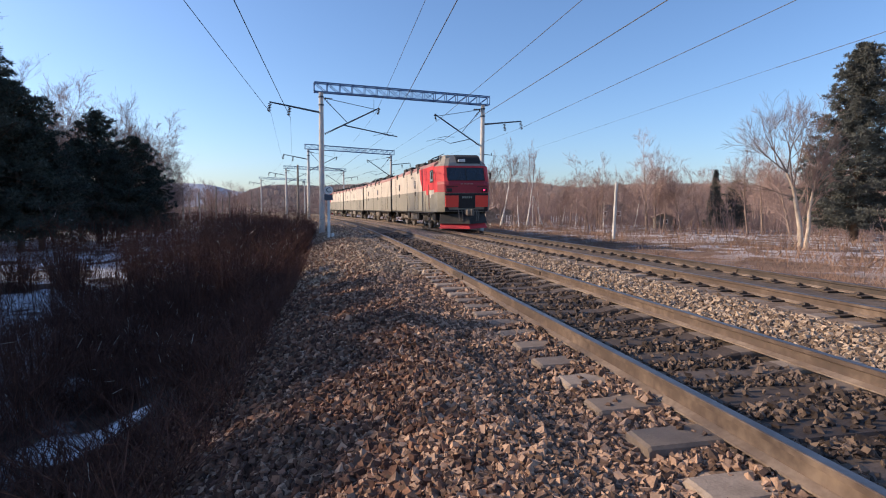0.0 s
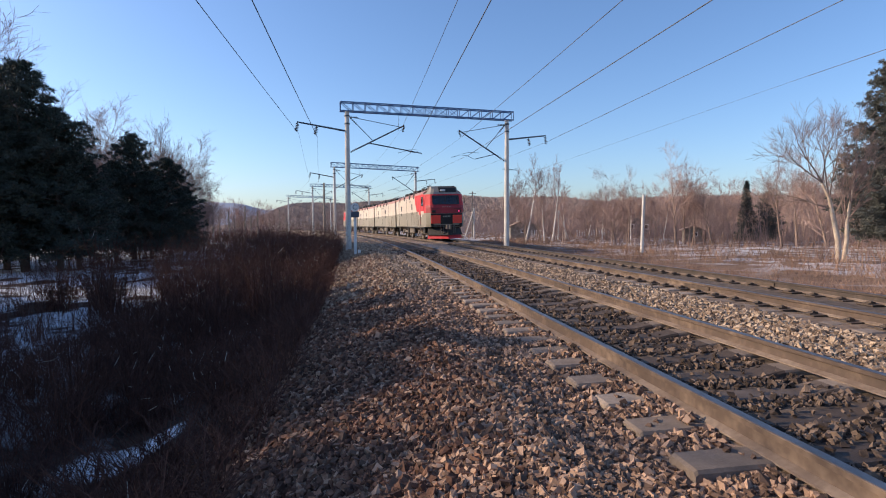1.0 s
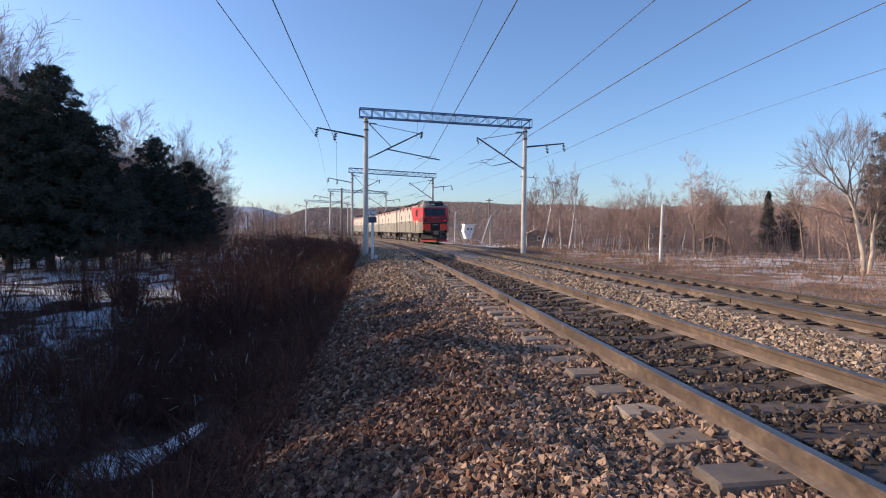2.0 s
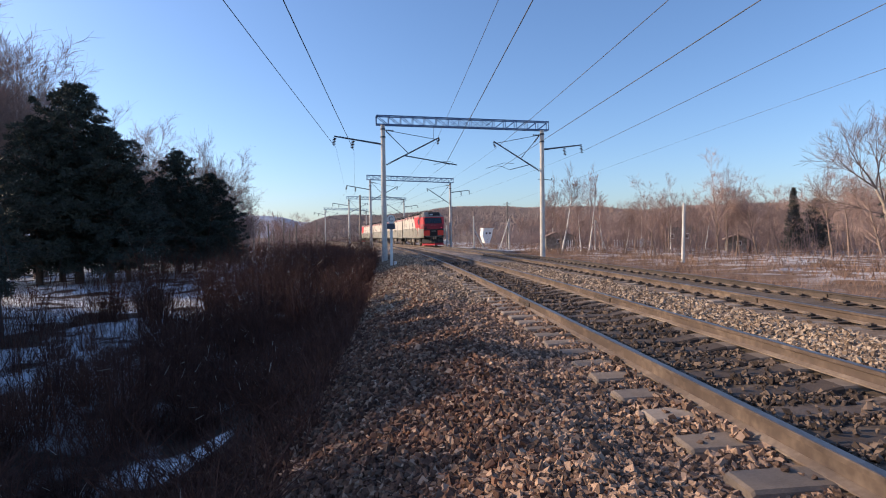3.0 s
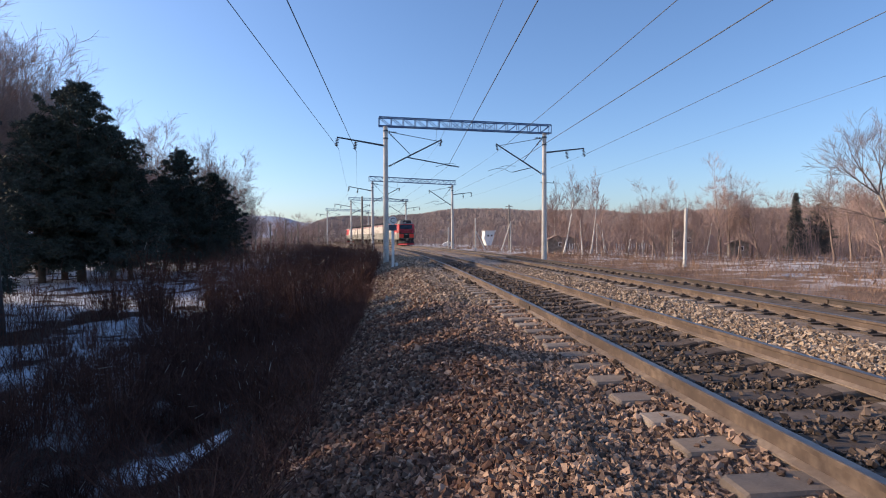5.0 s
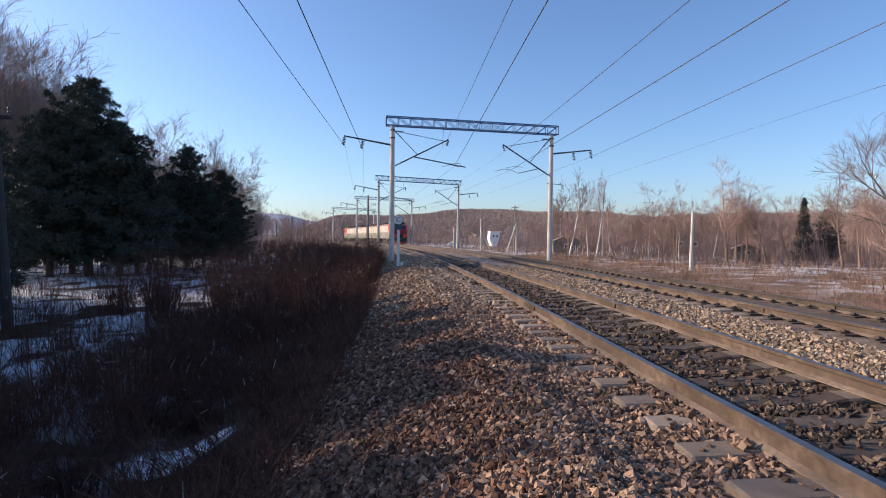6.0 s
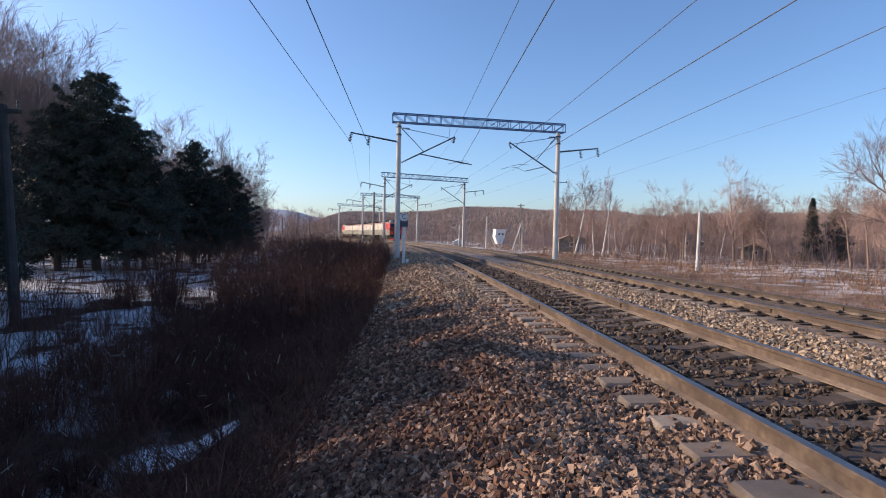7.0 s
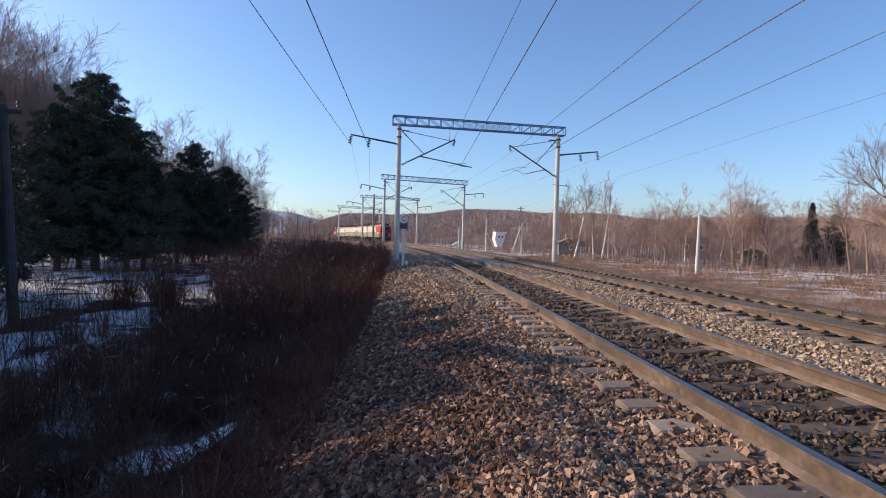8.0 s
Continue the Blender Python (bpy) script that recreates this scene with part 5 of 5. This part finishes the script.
# ---------- brush, dead grass ----------
def stems(n, s_rng, d_rng, height, lean, twigs, r, seed, keep=None, z_fun=None):
    rg = np.random.default_rng(seed)
    s, d = rg.uniform(*s_rng, n), rg.uniform(*d_rng, n)
    if keep is not None:
        m = rg.random(n) < keep(s, d)
        s, d = s[m], d[m]
    n = len(s)
    h = height(s, d) * rg.uniform(0.35, 1.0, n) * (0.85 + 0.4 * np.sin(s * 2.9 + d) * np.sin(d * 2.3 - s * 0.7)) * np.where(rg.random(n) < 0.04, 1.45, 1.0)
    base = at_np(s, d, ground_z(s, d) - 0.05)
    tilt = rg.normal(0, lean, (n, 2)) * h[:, None]
    mid = base + np.stack([tilt[:, 0] * 0.4, tilt[:, 1] * 0.4, h * 0.55], -1)
    tip = base + np.stack([tilt[:, 0], tilt[:, 1], h], -1)
    P0, P1, A, B = [base, mid], [mid, tip], [np.full(n, r), np.full(n, r * 0.75)], [np.full(n, r * 0.75), np.full(n, r * 0.35)]
    for _ in range(twigs):
        u = rg.uniform(0.25, 0.95, (n, 1))
        q = np.where(u < 0.55, base + (mid - base) * (u / 0.55), mid + (tip - mid) * ((u - 0.55) / 0.45))
        w = rg.normal(0, 1, (n, 3)) * np.array([1, 1, 0.4]) + np.array([0, 0, 0.9])
        w /= np.linalg.norm(w, axis=1, keepdims=True)
        P0.append(q)
        P1.append(q + w * (h * rg.uniform(0.15, 0.38, n))[:, None])
        A.append(np.full(n, r * 0.5))
        B.append(np.full(n, r * 0.25))
    return rods(np.concatenate(P0), np.concatenate(P1), np.concatenate(A), np.concatenate(B)), tip


def stuff(name, label, category, verts_faces, material):
    return tagged(part(name, quick_mesh(name, *verts_faces), material), label, category, kind="stuff")


def left_height(s, d):
    shift = 0.85 * smooth(13, 27, s)
    near_edge = smooth(-1.0 + shift, -3.0 + shift, d)
    return np.interp(s, [1, 6, 12, 20, 34, 60], [0.7, 1.05, 1.6, 2.2, 2.7, 2.5]) * (0.35 + 0.65 * near_edge) * (1 - 0.45 * smooth(-7, -12, d))


def clumpy(s, d):
    c = 0.5 + 0.5 * np.sin(s * 1.7 + 2 * np.sin(d * 1.1)) * np.sin(d * 1.9 + s * 0.6)
    open_ = 0.3 + 0.7 * smooth(0.5, 1.0, np.hypot(s - 6.6, (d + 2.75) * 0.8))
    return np.clip(0.35 + 0.65 * c, 0, 1) * smooth(-1.15 + 0.85 * smooth(13, 27, s), -2.0 + 0.85 * smooth(13, 27, s), d) * (1 - 0.84 * smooth(-3.6 - 0.06 * s, -6.0 - 0.06 * s, d)) * open_


def bushes(n, s_rng, d_rng, per, r, seed, keep):
    """Many-stemmed shrubs whose arching stems fan out from their stools."""
    rg = np.random.default_rng(seed)
    cs, cd = rg.uniform(*s_rng, n), rg.uniform(*d_rng, n)
    m = rg.random(n) < keep(cs, cd)
    cs, cd = cs[m], cd[m]
    size = left_height(cs, cd) * rg.uniform(0.5, 1.15, len(cs)) * (1 + 0.32 * np.sin(cs * 0.62 + 1.1 * np.sin(cd * 0.7)) * np.sin(cd * 0.9 + 0.3 * cs))
    S, D, H = np.repeat(cs, per), np.repeat(cd, per), np.repeat(size, per)
    k = len(S)
    turn, out = rg.uniform(0, 2 * np.pi, k), np.abs(rg.normal(0, 0.34, k))
    fan = np.stack([np.cos(turn), np.sin(turn)], -1)
    h = H * rg.uniform(0.35, 1.0, k) * (1 - 0.3 * np.minimum(out, 1))
    off = fan * (rg.uniform(0.02, 0.3, k) * H * 0.6)[:, None]
    base = at_np(S + off[:, 1], D + off[:, 0], ground_z(S + off[:, 1], D + off[:, 0]) - 0.05)
    a, b, c = 0.3 * out * h, 0.75 * out * h, 1.25 * out * h
    pts = [base] + [base + np.stack([fan[:, 0] * w, fan[:, 1] * w, h * z], -1) + rg.normal(0, 0.02, (k, 3)) for w, z in ((a, 0.45), (b, 0.78), (c, 1.0))]
    P0, P1, A, B = [], [], [], []
    for i in range(3):
        P0.append(pts[i]), P1.append(pts[i + 1])
        A.append(np.full(k, r * (1 - 0.25 * i))), B.append(np.full(k, r * (0.75 - 0.25 * i)))
    for _ in range(5):
        i = rg.integers(0, 3, k)
        u = rg.random((k, 1))
        stack = np.stack(pts, 1)
        q = stack[np.arange(k), i] * (1 - u) + stack[np.arange(k), i + 1] * u
        w = rg.normal(0, 1, (k, 3)) * np.array([1, 1, 0.5]) + np.array([0, 0, 0.7])
        w /= np.linalg.norm(w, axis=1, keepdims=True)
        P0.append(q), P1.append(q + w * (h * rg.uniform(0.1, 0.32, k))[:, None])
        A.append(np.full(k, r * 0.5)), B.append(np.full(k, r * 0.22))
    return rods(np.concatenate(P0), np.concatenate(P1), np.concatenate(A), np.concatenate(B)), pts[3]


vf, tips = bushes(900, (1.8, 42), (-11, -0.9), 42, 0.0065, 51, clumpy)
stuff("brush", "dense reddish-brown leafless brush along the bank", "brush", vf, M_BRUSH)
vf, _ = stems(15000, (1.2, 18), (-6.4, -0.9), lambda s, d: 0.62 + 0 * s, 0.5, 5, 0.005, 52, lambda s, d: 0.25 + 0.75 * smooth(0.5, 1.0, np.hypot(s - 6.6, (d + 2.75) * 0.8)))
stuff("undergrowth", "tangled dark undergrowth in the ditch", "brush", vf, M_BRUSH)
vf, _ = stems(5200, (34, 120), (-22, -2.5), lambda s, d: 2.3 + 0 * s, 0.15, 5, 0.011, 53)
stuff("brush", "reddish-brown scrub behind the gantry masts", "brush", vf, M_BRUSH)
vf, t2 = stems(60, (5, 17), (-9, -2.2), lambda s, d: 3.2 + 0 * s, 0.16, 3, 0.008, 54)
stuff("tall_stalks", "tall thin saplings rising from the brush", "sapling", vf, M_BRUSH)
vf, _ = stems(110, (9, 27), (-6, -1.0), lambda s, d: 2.3 + 0 * s, 0.1, 3, 0.0045, 56)
stuff("dead_stalks", "thin brown dead stalks standing in the brush", "weeds", vf, M_BRUSH)
vf, _ = stems(8000, (7, 40), (-17, -4), lambda s, d: 0.75 + 0 * s, 0.25, 3, 0.006, 57)
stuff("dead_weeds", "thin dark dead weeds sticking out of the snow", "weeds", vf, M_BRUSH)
# pale dead stalks with seed heads
rg = np.random.default_rng(55)
m_ = rg.random(len(tips)) < 0.055
q = tips[m_]
w_ = rg.normal(0, 0.5, q.shape) + np.array([0, 0, 0.8])
stuff("dry_seed_heads", "pale dry seed heads and broken stalks in the brush", "weeds", rods(q, q + w_ * rg.uniform(0.04, 0.14, (len(q), 1)), 0.0035, 0.0025), M_SEED)


def blades(n, s_rng, d_rng, hgt, wd, seed, keep):
    rg = np.random.default_rng(seed)
    s, d = rg.uniform(*s_rng, n), rg.uniform(*d_rng, n)
    m = rg.random(n) < keep(s, d)
    s, d = s[m], d[m]
    n = len(s)
    b = at_np(s, d, ground_z(s, d) - 0.03)
    h = rg.uniform(0.4, 1.1, n) * hgt
    turn = rg.uniform(0, np.pi, n)
    side = np.stack([np.cos(turn), np.sin(turn), 0 * turn], -1) * wd
    tip = b + np.stack([rg.normal(0, 0.5, n) * h, rg.normal(0, 0.5, n) * h, h], -1)
    v = np.stack([b - side, b + side, tip], 1).reshape(-1, 3)
    return v, np.arange(len(v)).reshape(-1, 3)


def patchy(s, d):
    c = np.sin(s * 0.5 + 1.3 * np.sin(d * 0.6)) * np.sin(d * 0.8 + s * 0.23)
    return np.clip(0.6 + 0.6 * c, 0.08, 1) * smooth(10.6, 11.6, d)


stuff("dry_grass", "tall rusty-brown dry grass on the field edge", "grass", blades(110000, (4, 70), (10.8, 27), 0.38, 0.007, 61, patchy), M_GRASS)
stuff("dry_grass", "pale dry grass in the field and between gardens", "grass", blades(26000, (15, 120), (20, 70), 0.8, 0.03, 62, patchy), M_GRASS)
vf, _ = stems(6000, (14, 95), (22, 62), lambda s, d: 2.1 + 0.4 * np.sin(s * 0.3) * np.sin(d * 0.35), 0.17, 4, 0.014, 63, lambda s, d: np.clip(0.25 + 0.9 * np.sin(s * 0.21 + d * 0.17) * np.sin(d * 0.23 - s * 0.1), 0.05, 1) * smooth(21, 26, d))
stuff("shrub_thicket", "grey-brown leafless thicket before the wood", "shrubs", vf, M_TWIG)
vf, _ = stems(7000, (30, 150), (42, 110), lambda s, d: 5.2 + 0.9 * np.sin(s * 0.2 + d * 0.1), 0.14, 4, 0.028, 65)
stuff("shrub_thicket", "dense purplish-brown undergrowth of the winter wood", "shrubs", vf, M_TWIG)
vf, _ = stems(3500, (125, 260), (-60, 45), lambda s, d: 4.2 + 0 * s, 0.14, 5, 0.035, 66, lambda s, d: 1.0 * ((d < -4) | (d > 15)))
stuff("shrub_thicket", "far brown scrub round the curve of the line", "shrubs", vf, M_TWIG)
vf, _ = stems(1400, (2, 26), (-1.7, -0.4), lambda s, d: 0.22 + 0 * s, 0.5, 2, 0.003, 64)
stuff("dead_weeds", "thin dead weeds at the edge of the gravel", "weeds", vf, M_BRUSH)


# ---------- crushed stone ----------
def stone_field(name, label, n, s_rng, d_rng, size, seed, material, keep=None, up=0.0):
    rg = np.random.default_rng(seed)
    u = rg.random(n)
    s = s_rng[0] * (s_rng[1] / s_rng[0]) ** u if s_rng[0] > 0 else s_rng[0] + (s_rng[1] - s_rng[0]) * u
    d = rg.uniform(*d_rng, n)
    ok, lift = np.ones(n, bool), np.zeros(n)
    for axis, first in ((AX1, -3.75), (AX2, -3.4)):
        near = np.abs(d - axis) < 1.36
        ph = np.abs((s - first + 0.2725) % 0.545 - 0.2725)
        rail = np.minimum(np.abs(d - axis - 0.797), np.abs(d - axis + 0.797)) < 0.09
        cover = rg.random(n) < np.where(np.abs(d - AX1) < 0.62, 0.1, np.where(np.abs(d - AX1 + 0.96) < 0.08, 0.12, 0.015))
        ok &= ~(near & (ph < 0.165) & ~cover) & ~rail
        lift = np.maximum(lift, np.where(near & (ph < 0.15), 0.03, 0.0))
    if keep is not None:
        ok &= rg.random(n) < keep(s, d)
    s, d, lift = s[ok], d[ok], lift[ok]
    n = len(s)
    sz = rg.uniform(0.55, 1.25, n) * size * (1 + 0.25 * (s - s_rng[0]) / (s_rng[1] - s_rng[0]))
    c = np.array([(i, j, k) for k in (-1, 1) for j in (-1, 1) for i in (-1, 1)], float) * 0.5
    P = c[None] * rg.uniform(0.5, 1.3, (n, 1, 3)) * (1 + rg.normal(0, 0.24, (n, 8, 3)))
    P[:, 4:, :2] *= rg.uniform(0.3, 0.9, (n, 1, 1))
    P[:, 1:3] *= rg.uniform(0.55, 1.0, (n, 2, 1))
    qn = rg.normal(0, 1, (n, 4))
    qn /= np.linalg.norm(qn, axis=1, keepdims=True)
    w, x, y, z = qn.T
    R = np.stack([np.stack([1 - 2 * (y * y + z * z), 2 * (x * y - z * w), 2 * (x * z + y * w)], -1),
                  np.stack([2 * (x * y + z * w), 1 - 2 * (x * x + z * z), 2 * (y * z - x * w)], -1),
                  np.stack([2 * (x * z - y * w), 2 * (y * z + x * w), 1 - 2 * (x * x + y * y)], -1)], 1)
    P = np.einsum("nij,nvj->nvi", R, P) * sz[:, None, None]
    base = at_np(s, d, ground_z(s, d) + lift + up + rg.uniform(-0.1, 0.45, n) * sz)
    v = (P + base[:, None, :]).reshape(-1, 3)
    q = np.array([[0, 2, 3, 1], [4, 5, 7, 6], [0, 1, 5, 4], [2, 6, 7, 3], [0, 4, 6, 2], [1, 3, 7, 5]])
    f = (q[None] + (np.arange(n) * 8)[:, None, None]).reshape(-1, 4)
    return tagged(part(name, quick_mesh(name, v, f), material), label, "gravel", kind="stuff")


def rust_keep(s, d):
    return np.clip(smooth(1.5, 0.2, d + 0.35 * np.sin(s * 0.8)), 0, 1) * smooth(-1.9, -1.0, d)


stone_field("gravel", "loose angular grey-tan crushed stone on the shoulder", 50000, (1.2, 11), (-1.0, 2.2), 0.04, 71, M_STONE, lambda s, d: 1 - 0.8 * rust_keep(s, d))
stone_field("gravel", "rusty-brown crushed stone at the edge of the bank", 34000, (1.2, 28), (-1.9, 1.3), 0.042, 72, M_STONE_RUST, rust_keep)
stone_field("gravel", "darker crushed stone between the rails", 23000, (1.2, 14), (2.2, 4.5), 0.04, 73, M_STONE_DARK)
stone_field("gravel", "pale crushed stone heaped between the tracks", 19000, (3, 26), (4.2, 6.1), 0.046, 74, M_STONE_LIGHT, lambda s, d: 1 - 0.93 * smooth(5.7, 5.95, d))
stone_field("gravel", "crushed stone on the bank beside the camera", 9000, (-3, 1.25), (-1.2, 6.2), 0.055, 78, M_STONE)
# pale stone used here to put the far shoulder's sunlight into the colour
stone_field("gravel", "crushed stone along the shoulder further on", 12000, (11, 44), (-0.9, 2.1), 0.06, 75, M_STONE_LIGHT)
stone_field("gravel", "dark crushed stone between the rails further on", 5000, (14, 30), (1.8, 4.5), 0.058, 76, M_STONE_DARK)
stone_field("gravel", "brown dusty crushed stone beside the outer track", 5000, (6, 30), (6.3, 10.4), 0.055, 77, M_STONE_RUST, lambda s, d: 1.0 * (d > 8.2))


# ---------- motion of the train ----------
SPEED, S_START = 12.18, 28.35


def motions():
    for ob, i in TRAIN:
        rows = []
        for k in range(33):
            t = k * 0.25
            s = S_START + 8.6 + 17.5 * i + SPEED * t
            m = at_pose(s, AX2 - 0.04, -0.017 + CANT / 2 + 0.002, -math.degrees(math.atan(CANT / 1.6)))
            rows.append((t, m @ pose(0, 0, 0, 0, 0, 180) if i == 3 else m))
        walk(ob, rows)
    for i, wheels in enumerate(WHEELS):
        sg = 1 if i == 3 else -1
        for w, y in wheels:
            walk(w, [(k * 2 / 30, pose(0, y, 0.63, sg * math.degrees(SPEED * k * 2 / 30 / 0.63))) for k in range(121)])


motions()
